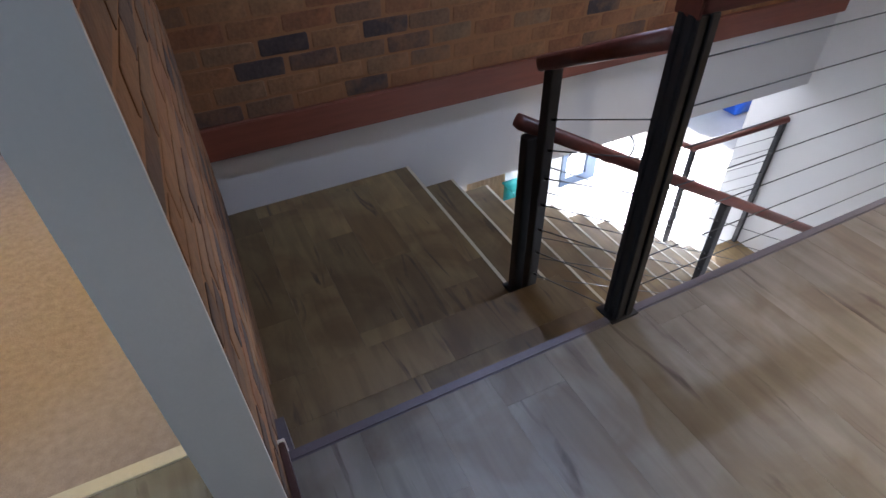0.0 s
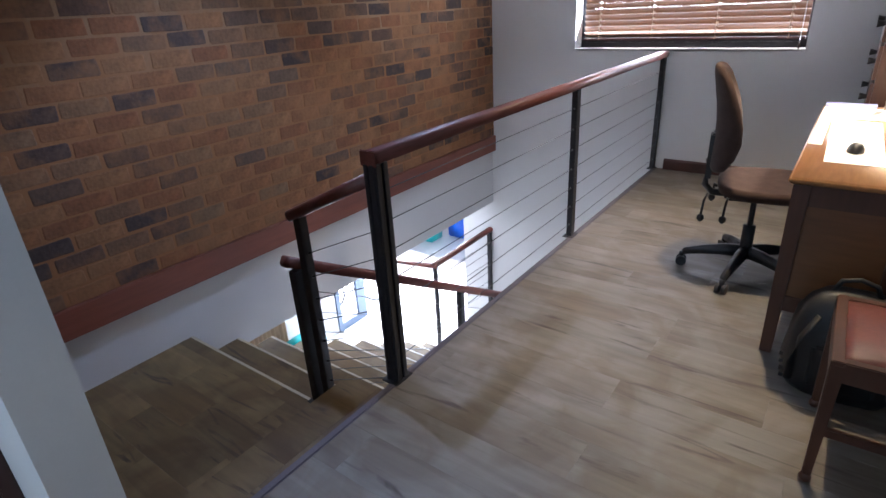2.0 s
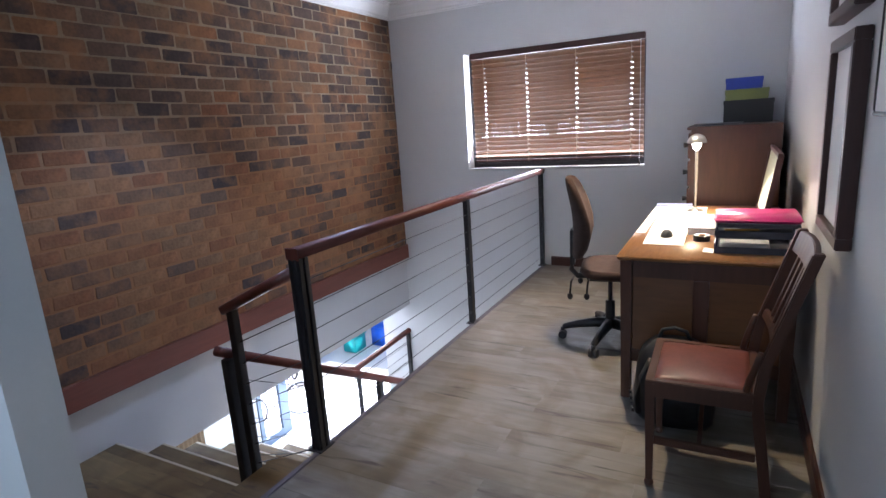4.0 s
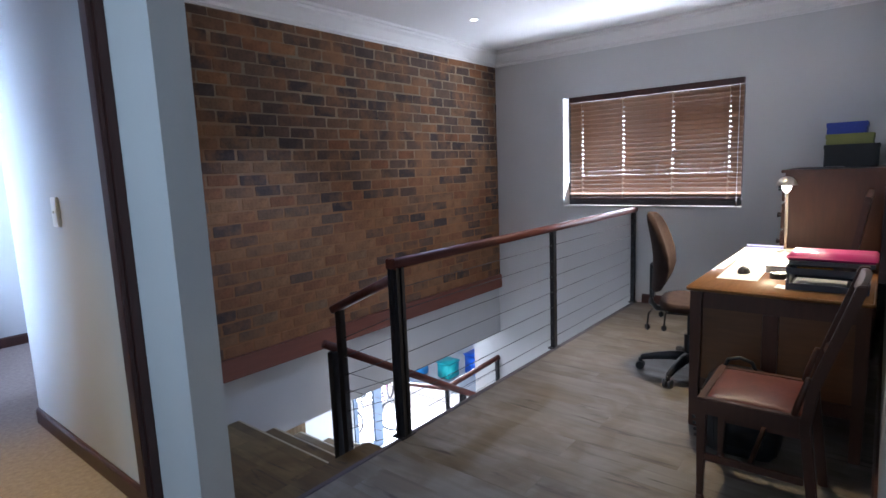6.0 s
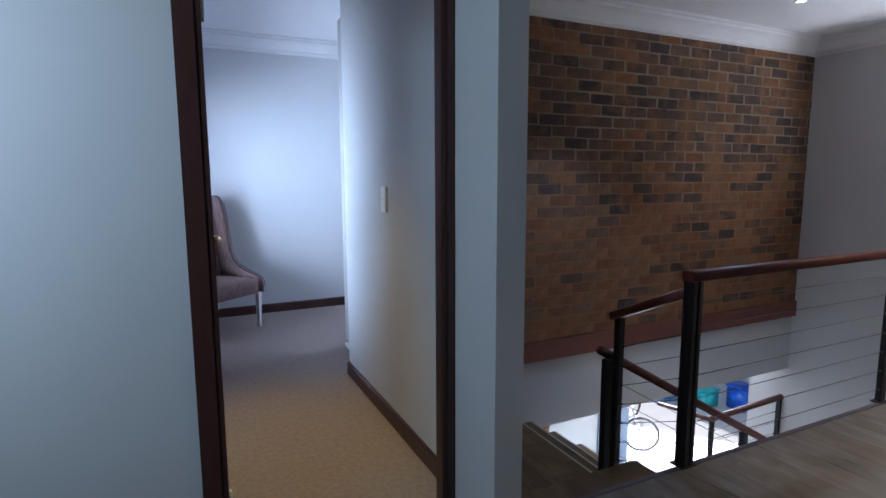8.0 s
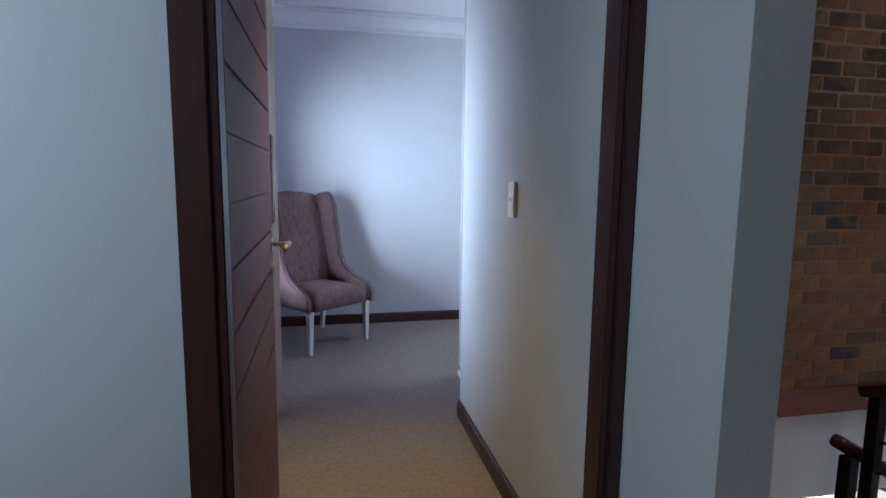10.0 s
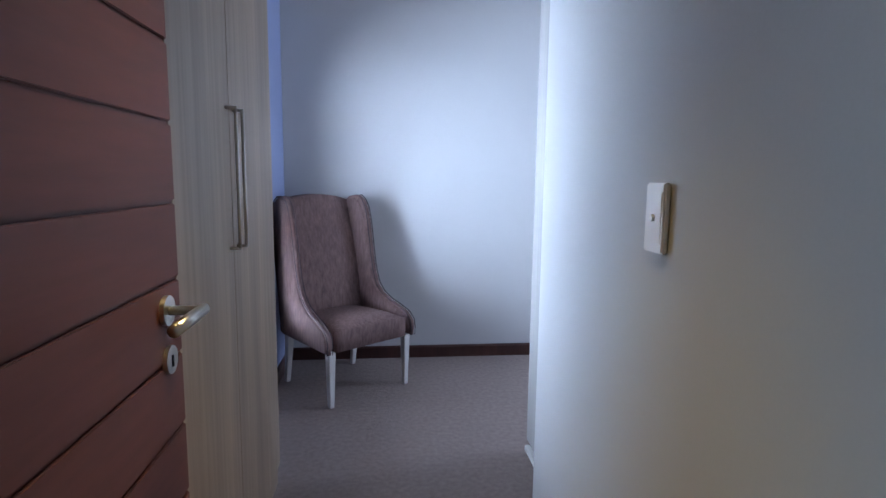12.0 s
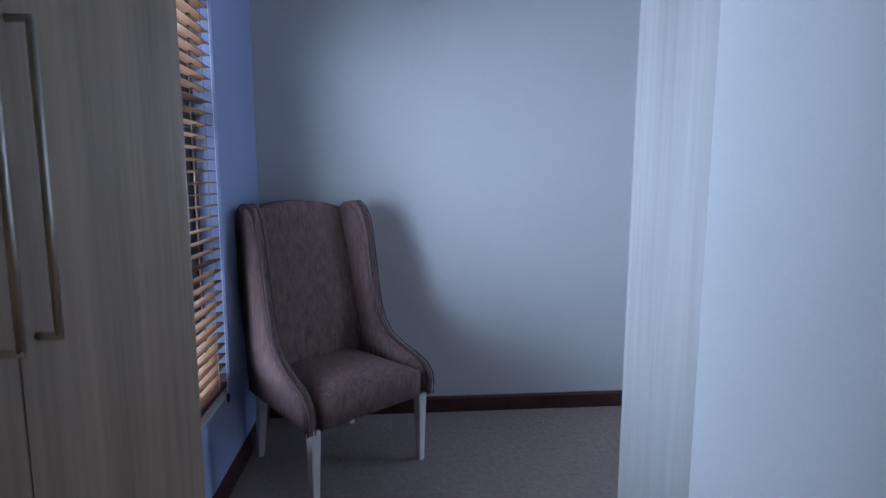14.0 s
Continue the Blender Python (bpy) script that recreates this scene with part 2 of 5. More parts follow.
NYLON = material("black_nylon", (0.012, 0.012, 0.014), 0.55, spread=0.3, scale=10, fine=200, bump=0.2)
GLASS = bpy.data.materials.new("clear_glass")
GLASS.use_nodes = True
GLASS.node_tree.nodes["Principled BSDF"].inputs["Transmission Weight"].default_value = 1.0
GLASS.node_tree.nodes["Principled BSDF"].inputs["Roughness"].default_value = 0.02

# wooden slats that let some sun through
SLAT = material("orange_brown_slat", (0.12, 0.054, 0.022), 0.55, spread=0.2, scale=6, fine=60, stretch=(1, 0.1, 1), bump=0.02)
nt = SLAT.node_tree
tr = nt.nodes.new("ShaderNodeBsdfTranslucent")
tr.inputs["Color"].default_value = (0.52, 0.28, 0.1, 1)
mx = nt.nodes.new("ShaderNodeMixShader")
mx.inputs[0].default_value = 0.08
nt.links.new(nt.nodes["Principled BSDF"].outputs[0], mx.inputs[1])
nt.links.new(tr.outputs[0], mx.inputs[2])
nt.links.new(mx.outputs[0], nt.nodes["Material Output"].inputs["Surface"])

# ---- mesh helpers ----


def link(name, bm, mat, parent=None, label="", smooth=False, bevel=0.0, segs=2):
    if bevel:
        bmesh.ops.bevel(bm, geom=[e for e in bm.edges], offset=bevel, segments=segs, affect="EDGES", clamp_overlap=True)
    bmesh.ops.recalc_face_normals(bm, faces=bm.faces)
    me = bpy.data.meshes.new(name)
    bm.to_mesh(me)
    bm.free()
    for p in me.polygons:
        p.use_smooth = smooth
    me.materials.append(mat)
    ob = new(name, me)
    if parent:
        ob.parent = parent
        if label:
            ob["label"] = label
    return ob


def part(name, bm, mat, parent, label="", smooth=False, bevel=0.0):
    return link(name, bm, mat, parent, label, smooth, bevel)


def thing(name, label, category, group="", at=(0, 0, 0), turn=0):
    ob = new(name)
    ob.matrix_world = pose(*at, 0, 0, turn)
    return tagged(ob, label, category, group)


def structure(ob, label, category):
    return tagged(ob, label, category, kind="structure")


def box(bm, a, b, m=None):
    (x0, y0, z0), (x1, y1, z1) = a, b
    v = [bm.verts.new(p) for p in ((x0, y0, z0), (x1, y0, z0), (x1, y1, z0), (x0, y1, z0), (x0, y0, z1), (x1, y0, z1), (x1, y1, z1), (x0, y1, z1))]
    if m:
        for q in v:
            q.co = m @ q.co
    for f in ((0, 3, 2, 1), (4, 5, 6, 7), (0, 1, 5, 4), (1, 2, 6, 5), (2, 3, 7, 6), (3, 0, 4, 7)):
        bm.faces.new([v[i] for i in f])
    return bm


def boxes(*pairs):
    bm = bmesh.new()
    for a, b in pairs:
        box(bm, a, b)
    return bm


def beam(bm, a, b, w, h, up=(0, 0, 1)):
    """A bar of section w x h from a to b."""
    a, b = Vector(a), Vector(b)
    d = (b - a).normalized()
    s = d.cross(Vector(up))
    s = s.normalized() if s.length > 1e-4 else Vector((1, 0, 0))
    u = s.cross(d)
    v = [bm.verts.new(p + s * i * w / 2 + u * j * h / 2) for p in (a, b) for i, j in ((-1, -1), (1, -1), (1, 1), (-1, 1))]
    for f in ((0, 1, 2, 3), (7, 6, 5, 4), (0, 4, 5, 1), (1, 5, 6, 2), (2, 6, 7, 3), (3, 7, 4, 0)):
        bm.faces.new([v[i] for i in f])
    return bm


def tube(bm, pts, r, n=10, r_end=None, squash=1.0):
    """A round bar along pts."""
    pts = [Vector(p) for p in pts]
    rings = []
    for i, p in enumerate(pts):
        d = (pts[min(i + 1, len(pts) - 1)] - pts[max(i - 1, 0)]).normalized()
        s = d.cross(Vector((0, 0, 1)))
        s = s.normalized() if s.length > 1e-3 else Vector((1, 0, 0))
        u = s.cross(d)
        k = r if r_end is None else r + (r_end - r) * i / (len(pts) - 1)
        rings.append([bm.verts.new(p + (s * math.cos(2 * math.pi * j / n) + u * squash * math.sin(2 * math.pi * j / n)) * k) for j in range(n)])
    for a, b in zip(rings, rings[1:]):
        for j in range(n):
            bm.faces.new((a[j], a[(j + 1) % n], b[(j + 1) % n], b[j]))
    bm.faces.new(list(reversed(rings[0])))
    bm.faces.new(rings[-1])
    return bm


def lathe(bm, prof, n=20, centre=(0, 0, 0)):
    """A turned solid from (radius, height) pairs."""
    rings = []
    for r, z in prof:
        rings.append([bm.verts.new((centre[0] + max(r, 1e-4) * math.cos(2 * math.pi * j / n), centre[1] + max(r, 1e-4) * math.sin(2 * math.pi * j / n), centre[2] + z)) for j in range(n)])
    for a, b in zip(rings, rings[1:]):
        for j in range(n):
            bm.faces.new((a[j], a[(j + 1) % n], b[(j + 1) % n], b[j]))
    bm.faces.new(list(reversed(rings[0])))
    bm.faces.new(rings[-1])
    return bm


def prism(bm, outline, axis, lo, hi):
    """An outline of (u, v) pairs drawn out along axis x or y between lo and hi; v is height."""
    put = (lambda u, v, w: (w, u, v)) if axis == "x" else (lambda u, v, w: (u, w, v))
    a = [bm.verts.new(put(u, v, lo)) for u, v in outline]
    b = [bm.verts.new(put(u, v, hi)) for u, v in outline]
    bm.faces.new(a)
    bm.faces.new(list(reversed(b)))
    for i in range(len(a)):
        j = (i + 1) % len(a)
        bm.faces.new((a[i], b[i], b[j], a[j]))
    return bm


# ---- structure ----
CEIL_Z, BED_CEIL = 2.66, 2.75
LOW = -2.72


def wall(name, pairs, label="smooth light grey painted plaster wall", mat=WALL):
    return structure(link(name, boxes(*pairs), mat), label, "wall")


wall("wall_passage", [((0.075, 1.40, -0.6), (0.113, 3.2, 2.9)), ((0.003, 1.385, 0.0), (0.118, 1.40, 2.9)), ((0.003, 1.40, 0.0), (0.075, 1.691, 2.9)), ((0.003, 1.691, 2.09), (0.075, 1.80, 2.9)), ((0.075, 3.2, -0.1), (0.22, 3.507, 2.9))], "white grey painted wall beside the stair and passage")
wall("wall_stair", [((0.113, 3.196, -0.58), (0.222, 3.2, 2.9)), ((0.222, 3.2, -0.58), (4.6, 3.32, 2.9)), ((0.155, 3.2, -1.0), (1.5, 3.32, -0.581))], "pale painted wall below the brick facing of the stairwell")
wall("wall_door", [((-2.3, 1.7, 0), (-0.93, 1.80, 2.9)), ((-0.93, 1.7, 2.09), (0.003, 1.80, 2.9))], "pale grey painted wall with the bedroom doorway")
wall("wall_window", [((4.6, -0.48, LOW), (4.82, 0.645, 2.9)), ((4.6, 2.35, LOW), (4.82, 3.6, 2.9)), ((4.6, 0.645, LOW), (4.82, 2.35, 0.96)), ((4.6, 0.645, 2.08), (4.82, 2.35, 2.9))], "pale grey painted wall around the blind-covered window")
wall("wall_desk", [((-0.06, -0.48, 0), (4.6, -0.385, 2.9))], "pale grey painted wall behind the desk")
wall("wall_corridor_east", [((-0.06, -2.2, 0), (0.06, -0.48, 2.9))])
# unseen walls that close the corridor; the west opening is added for its lamp
wall("wall_corridor_west", [((-2.42, -2.32, 0), (-2.3, 0.24, 2.9)), ((-2.42, 1.36, 0), (-2.3, 1.765, 2.9)), ((-2.42, 0.24, 0), (-2.3, 1.36, 1.55)), ((-2.42, 0.24, 2.35), (-2.3, 1.36, 2.9))])
wall("wall_corridor_south", [((-2.3, -2.32, 0), (0.06, -2.2, 2.9))])
wall("wall_bedroom_north", [((-1.5, 5.61, -0.1), (3.3, 5.73, 2.9))], "smooth pale grey bedroom wall behind the wing chair")
WY0, WY1, WZ0, WZ1 = 4.08, 4.98, 0.4, 2.08
wall("wall_bedroom_west", [((-1.5, 3.956, -0.1), (-1.177, WY0, 2.9)), ((-1.5, WY1, -0.1), (-1.177, 5.61, 2.9)), ((-1.5, WY0, -0.1), (-1.177, WY1, WZ0)), ((-1.5, WY0, WZ1), (-1.177, WY1, 2.9))], "painted wall around the bedroom window, blue sky light in its colour", SKYTINT_WALL)
wall("wall_wardrobe_recess", [((-1.62, 1.80, -0.1), (-1.5, 3.956, 2.9))])
wall("wall_bedroom_east", [((3.2, 3.32, -0.1), (3.3, 4.55, 2.9)), ((3.2, 5.18, -0.1), (3.3, 5.61, 2.9)), ((3.2, 4.55, 2.2), (3.3, 5.18, 2.9)), ((3.2, 4.55, -0.1), (3.3, 5.18, 0.2))])
wall("wall_under_landing", [((0.155, 1.5, LOW), (4.6, 1.56, -0.3)), ((0.075, 1.5, LOW), (0.155, 3.32, -0.6))])
wall("wall_lower_room", [((0.075, 3.2, LOW), (0.155, 5.5, -0.6)), ((0.155, 5.42, LOW), (4.1, 5.54, -0.6)), ((8.6, 3.4, LOW), (8.8, 9.0, 0.4))], "white painted lower room wall")
structure(link("ceiling_landing", boxes(((-2.42, -2.32, CEIL_Z), (0.1, 1.76, 2.95)), ((0.1, -0.48, CEIL_Z), (4.82, 3.26, 2.95))), CEIL), "smooth white painted ceiling", "ceiling")
structure(link("ceiling_bedroom", boxes(((-1.62, 1.76, BED_CEIL), (0.1, 5.73, 2.95)), ((0.1, 3.26, BED_CEIL), (3.3, 5.73, 2.95))), CEIL), "smooth white painted bedroom ceiling", "ceiling")
structure(link("ceiling_lower", boxes(((0.155, 3.32, -0.58), (4.82, 5.6, -0.12))), CEIL), "white ceiling of the lower room", "ceiling")


def cornice(name, runs, z0, z1, out, mat=TRIM):
    """Stepped cove moulding; runs of (axis, lo, hi, wall plane, side)."""
    bm = bmesh.new()
    h = z1 - z0
    prof = [(0.0, 0.0), (0.012, 0.0), (0.014, 0.10), (0.03, 0.13), (0.032, 0.26), (0.05, 0.36), (0.09, 0.62), (0.125, 0.74), (0.127, 0.86), (0.15, 0.88), (0.152, 1.0), (0.0, 1.0)]
    for axis, lo, hi, plane, side in runs:
        prism(bm, [(plane + side * u * out / 0.152, z0 + v * h) for u, v in prof], axis, lo, hi)
    return structure(link(name, bm, mat), "white stepped plaster cornice along the ceiling", "cornice")


cornice("cornice_landing", [("x", 0.155, 4.6, 3.2, -1), ("y", -0.385, 3.2, 4.6, -1), ("x", -0.06, 4.6, -0.385, 1), ("x", -2.3, 0.003, 1.7, -1)], 2.505, CEIL_Z - 0.002, 0.15)
cornice("cornice_bedroom", [("x", -1.177, 3.2, 5.61, -1), ("y", 3.957, 5.61, -1.177, 1), ("y", 1.80, 3.505, 0.075, -1)], 2.6, BED_CEIL - 0.002, 0.13)

# floors
structure(link("floor_slab", boxes(((-2.3, -2.2, -0.3), (4.6, 1.555, -0.012)), ((-2.3, 1.555, -0.3), (0.155, 1.7, -0.012))), NOSING), "concrete landing floor under the laminate", "floor")
structure(link("floor_carpet", boxes(((-1.5, 1.72, -0.1), (0.113, 5.61, 0.0)), ((0.113, 3.2, -0.1), (0.155, 5.61, 0.0)), ((0.155, 3.32, -0.1), (3.2, 5.61, 0.0))), CARPET), "beige looped pile carpet in passage and bedroom", "carpet")
structure(link("threshold_strip", boxes(((-0.868, 1.685, -0.01), (-0.032, 1.725, 0.006))), PALENOSE, None, "", False, 0.002), "white metal threshold strip between laminate and carpet", "threshold")
structure(link("landing_nosing", boxes(((0.118, 1.555, -0.17), (4.6, 1.572, -0.02)), ((0.118, 1.552, -0.02), (4.6, 1.584, 0.005))), NOSING, None, "", False, 0.004), "dark grey nosing trim along the stairwell edge", "nosing")
structure(link("floor_lower", boxes(((0.155, 1.56, LOW - 0.2), (4.6, 3.2, LOW)), ((0.155, 3.2, LOW - 0.2), (8.6, 5.54, LOW))), TILE), "pale tiled lower floor in bright daylight", "floor")
structure(link("ground", boxes(((-60, -60, LOW - 0.5), (60, 60, LOW - 0.22))), TILE), "pale paved ground outside the house", "ground")
structure(link("patio", boxes(((4.1, 5.54, LOW - 0.2), (14, 14, LOW - 0.02))), TILE), "sunlit pale patio paving", "paving")


def skirting(name, runs, h=0.09, z=0.0):
    bm = bmesh.new()
    for axis, lo, hi, plane, side in runs:
        prism(bm, [(plane, z), (plane + side * 0.018, z), (plane + side * 0.018, z + h - 0.012), (plane + side * 0.01, z + h), (plane, z + h)], axis, lo, hi)
    return structure(link(name, bm, DARKWOOD), "dark red-brown wooden skirting board", "skirting")


skirting("baseboard_landing", [("y", -0.385, 1.5, 4.6, -1), ("x", -0.06, 4.58, -0.385, 1), ("x", -2.3, -0.93, 1.7, -1)])
skirting("baseboard_bedroom", [("x", -1.177, 3.2, 5.61, -1), ("y", 3.957, 5.59, -1.177, 1), ("y", 1.803, 3.505, 0.075, -1)])

# door frame and lintel
fr = structure(new("door_frame"), "dark brown wooden door frame of the bedroom doorway", "door frame")
part("jamb", boxes(((-0.93, 1.684, 0), (-0.868, 1.802, 2.09)), ((-0.868, 1.690, 0), (-0.85, 1.758, 2.06))), DARKWOOD, fr, bevel=0.003)
part("jamb", boxes(((-0.032, 1.688, 0), (0.002, 1.802, 2.09)), ((-0.05, 1.696, 0), (-0.032, 1.758, 2.06)), ((0.002, 1.693, 0), (0.0745, 1.802, 2.09))), DARKWOOD, fr, bevel=0.003)
part("head", boxes(((-0.868, 1.688, 2.06), (-0.032, 1.802, 2.09))), DARKWOOD, fr, bevel=0.003)
for z in (0.25, 1.93):
    part("hinge", tube(bmesh.new(), [(-0.846, 1.764, z - 0.055), (-0.846, 1.764, z + 0.055)], 0.010), CHROME, fr, "brass butt hinge", True)
    part("hinge_leaf", boxes(((-0.8505, 1.715, z - 0.055), (-0.848, 1.757, z + 0.055))), CHROME, fr, "brass hinge leaf")

# staircase
GO, RISE, NOSE_X = 0.28, 0.17, 1.15
stair = structure(new("staircase"), "wooden staircase of weathered planks with pale nosings", "staircase")
part("riser", boxes(((0.118, 1.56, -0.35), (1.15, 1.575, -0.17))), STAIRWOOD, stair)
part("landing_base", boxes(((0.118, 1.575, -0.6), (NOSE_X, 3.2, -0.355))), WALL, stair)
for i in range(11):
    x, z = NOSE_X + GO * i, -0.34 - RISE * (i + 1)
    last = i == 10
    part("riser", boxes(((x, 2.0, z), (x + 0.015, 3.26, z + RISE - 0.012))), STAIRWOOD, stair)
    part("step_base", boxes(((x + 0.016, 2.02, z - 0.35), (x + GO + (0.6 if last else 0.016), 3.25, z - 0.014))), WALL, stair)
    part("tread", boxes(((x - 0.0, 1.98, z - 0.012), (x + GO + (0.62 if last else 0.0), 3.27, z))), STAIRWOOD, stair)
    part("nosing", boxes(((x - 0.012, 1.98, z + RISE - 0.022), (x + 0.008, 3.27, z + RISE + 0.002))), PALENOSE, stair, "pale metal nosing", False, 0.003)

# ---- balustrade ----
RAIL_Y, RAIL_Z = 1.585, 0.95


def rail_bar(bm, a, b, w=0.066, h=0.052):
    """A handrail with rounded shoulders between two points."""
    a, b = Vector(a), Vector(b)
    d = (b - a).normalized()
    s = d.cross(Vector((0, 0, 1))).normalized()
    u = s.cross(d)
    prof = []
    for k in range(14):
        t = 2 * math.pi * k / 14
        c, q = math.cos(t), math.sin(t)
        prof.append((math.copysign(abs(c) ** 0.6, c) * w / 2, math.copysign(abs(q) ** 0.6, q) * h / 2))
    ra, rb = ([bm.verts.new(p + s * i + u * j) for i, j in prof] for p in (a, b))
    for i in range(14):
        j = (i + 1) % 14
        bm.faces.new((ra[i], ra[j], rb[j], rb[i]))
    bm.faces.new(list(reversed(ra)))
    bm.faces.new(rb)
    return bm


def steel_post(parent, x, y, z0, z1, w, d, grooved=False):
    bm = boxes(((x - w / 2, y - d / 2, z0), (x + w / 2, y + d / 2, z1)))
    ob = part("post", bm, STEEL, parent, bevel=0.003)
    if grooved:
        for s in (-1, 1):
            part("flange", boxes(((x + s * w * 0.30 - 0.012, y - d / 2 - 0.008, z0), (x + s * w * 0.30 + 0.012, y - d / 2 + 0.004, z1))), STEEL, parent, bevel=0.002)
            part("flange", boxes(((x - w / 2 - 0.006, y + s * d * 0.28 - 0.009, z0), (x - w / 2 + 0.004, y + s * d * 0.28 + 0.009, z1))), STEEL, parent, bevel=0.002)
    part("base_plate", boxes(((x - w / 2 - 0.02, y - d / 2 - 0.015, z0), (x + w / 2 + 0.02, y + d / 2 + 0.015, z0 + 0.008))), STEEL, parent, bevel=0.002)
    return ob


def cable(parent, a, b):
    a, b = Vector(a), Vector(b)
    part("cable", tube(bmesh.new(), [a, b], 0.0021, 6), CABLE, parent, "thin steel cable", True)
    d = (b - a).normalized()
    for p, s in ((a, 1), (b, -1)):
        part("cable_fitting", tube(bmesh.new(), [p, p + d * s * 0.03], 0.005, 6), STEEL, parent, "", True)


bal = tagged(new("balustrade"), "landing balustrade with dark steel posts, steel cables and red-brown wooden handrail", "railing")
steel_post(bal, 1.19, RAIL_Y, 0.0, RAIL_Z - 0.04, 0.062, 0.05, True)
steel_post(bal, 2.89, RAIL_Y, 0.0, RAIL_Z - 0.04, 0.05, 0.035)
steel_post(bal, 4.57, RAIL_Y, 0.0, RAIL_Z - 0.04, 0.05, 0.035)
part("handrail", rail_bar(bmesh.new(), (1.16, RAIL_Y, RAIL_Z - 0.02), (4.6, RAIL_Y, RAIL_Z - 0.02)), RAILWOOD, bal, "polished red-brown wooden handrail", True)
part("rail_cap", boxes(((1.155, RAIL_Y - 0.036, RAIL_Z - 0.048), (1.162, RAIL_Y + 0.036, RAIL_Z + 0.008))), RAILWOOD, bal, bevel=0.003)
for k in range(7):
    z = 0.085 + 0.119 * k
    cable(bal, (1.22, RAIL_Y, z), (2.866, RAIL_Y, z))
    cable(bal, (2.914, RAIL_Y, z), (4.55, RAIL_Y, z))

ret = tagged(new("return_balustrade"), "short sloping steel and cable balustrade at the stair head", "railing")
steel_post(ret, 1.19, 2.045, -0.34, 0.63, 0.042, 0.042)
part("handrail", rail_bar(bmesh.new(), (1.19, 2.095, 0.622), (1.19, 1.62, 0.845), 0.06, 0.05), RAILWOOD, ret, "dark wooden sloping handrail", True)
for k in range(7):
    z = 0.45 - 0.11 * k
    cable(ret, (1.19, 2.03, z + 0.01), (1.19, 1.61, min(z + 0.2, 0.78)))

stb = tagged(new("stair_balustrade"), "descending stair balustrade with steel posts, cables and a wooden handrail", "railing")
SLOPE = -0.575
steel_post(stb, 1.172, 2.11, -0.34, 0.37, 0.046, 0.046)
for x, n in ((2.42, 4), (3.66, 9)):
    steel_post(stb, x, 2.13, -0.34 - RISE * (n + 1) + 0.0, 0.37 + SLOPE * (x - 1.185), 0.045, 0.04)
part("handrail", rail_bar(bmesh.new(), (1.14, 2.13, 0.42), (3.72, 2.13, 0.395 + SLOPE * (3.72 - 1.185)), 0.062, 0.05), RAILWOOD, stb, "red-brown wooden handrail", True)
for k in range(6):
    for xa, xb in ((1.21, 2.4), (2.44, 3.64)):
        z = 0.26 - 0.11 * k
        cable(stb, (xa, 2.13, z + SLOPE * (xa - 1.185)), (xb, 2.13, z + SLOPE * (xb - 1.185)))

lob = tagged(new("lower_balustrade"), "lower landing balustrade with steel posts and a dark handrail", "railing")
steel_post(lob, 3.9, 3.5, LOW, -1.14, 0.04, 0.04)
steel_post(lob, 4.57, 3.24, LOW, -0.925, 0.04, 0.04)
part("handrail", rail_bar(bmesh.new(), (3.88, 3.5, -1.115), (4.6, 3.235, -0.90), 0.06, 0.05), RAILWOOD, lob, "", True)
part("handrail", rail_bar(bmesh.new(), (3.9, 3.48, -1.125), (3.9, 4.2, -1.22), 0.05, 0.04), RAILWOOD, lob, "", True)
for k in range(6):
    cable(lob, (3.92, 3.5, -1.25 - 0.12 * k), (4.55, 3.24, -1.05 - 0.12 * k))


# ---- windows ----
CORD = material("tan_ladder_tape", (0.3, 0.2, 0.12), 0.8, bump=0.0)


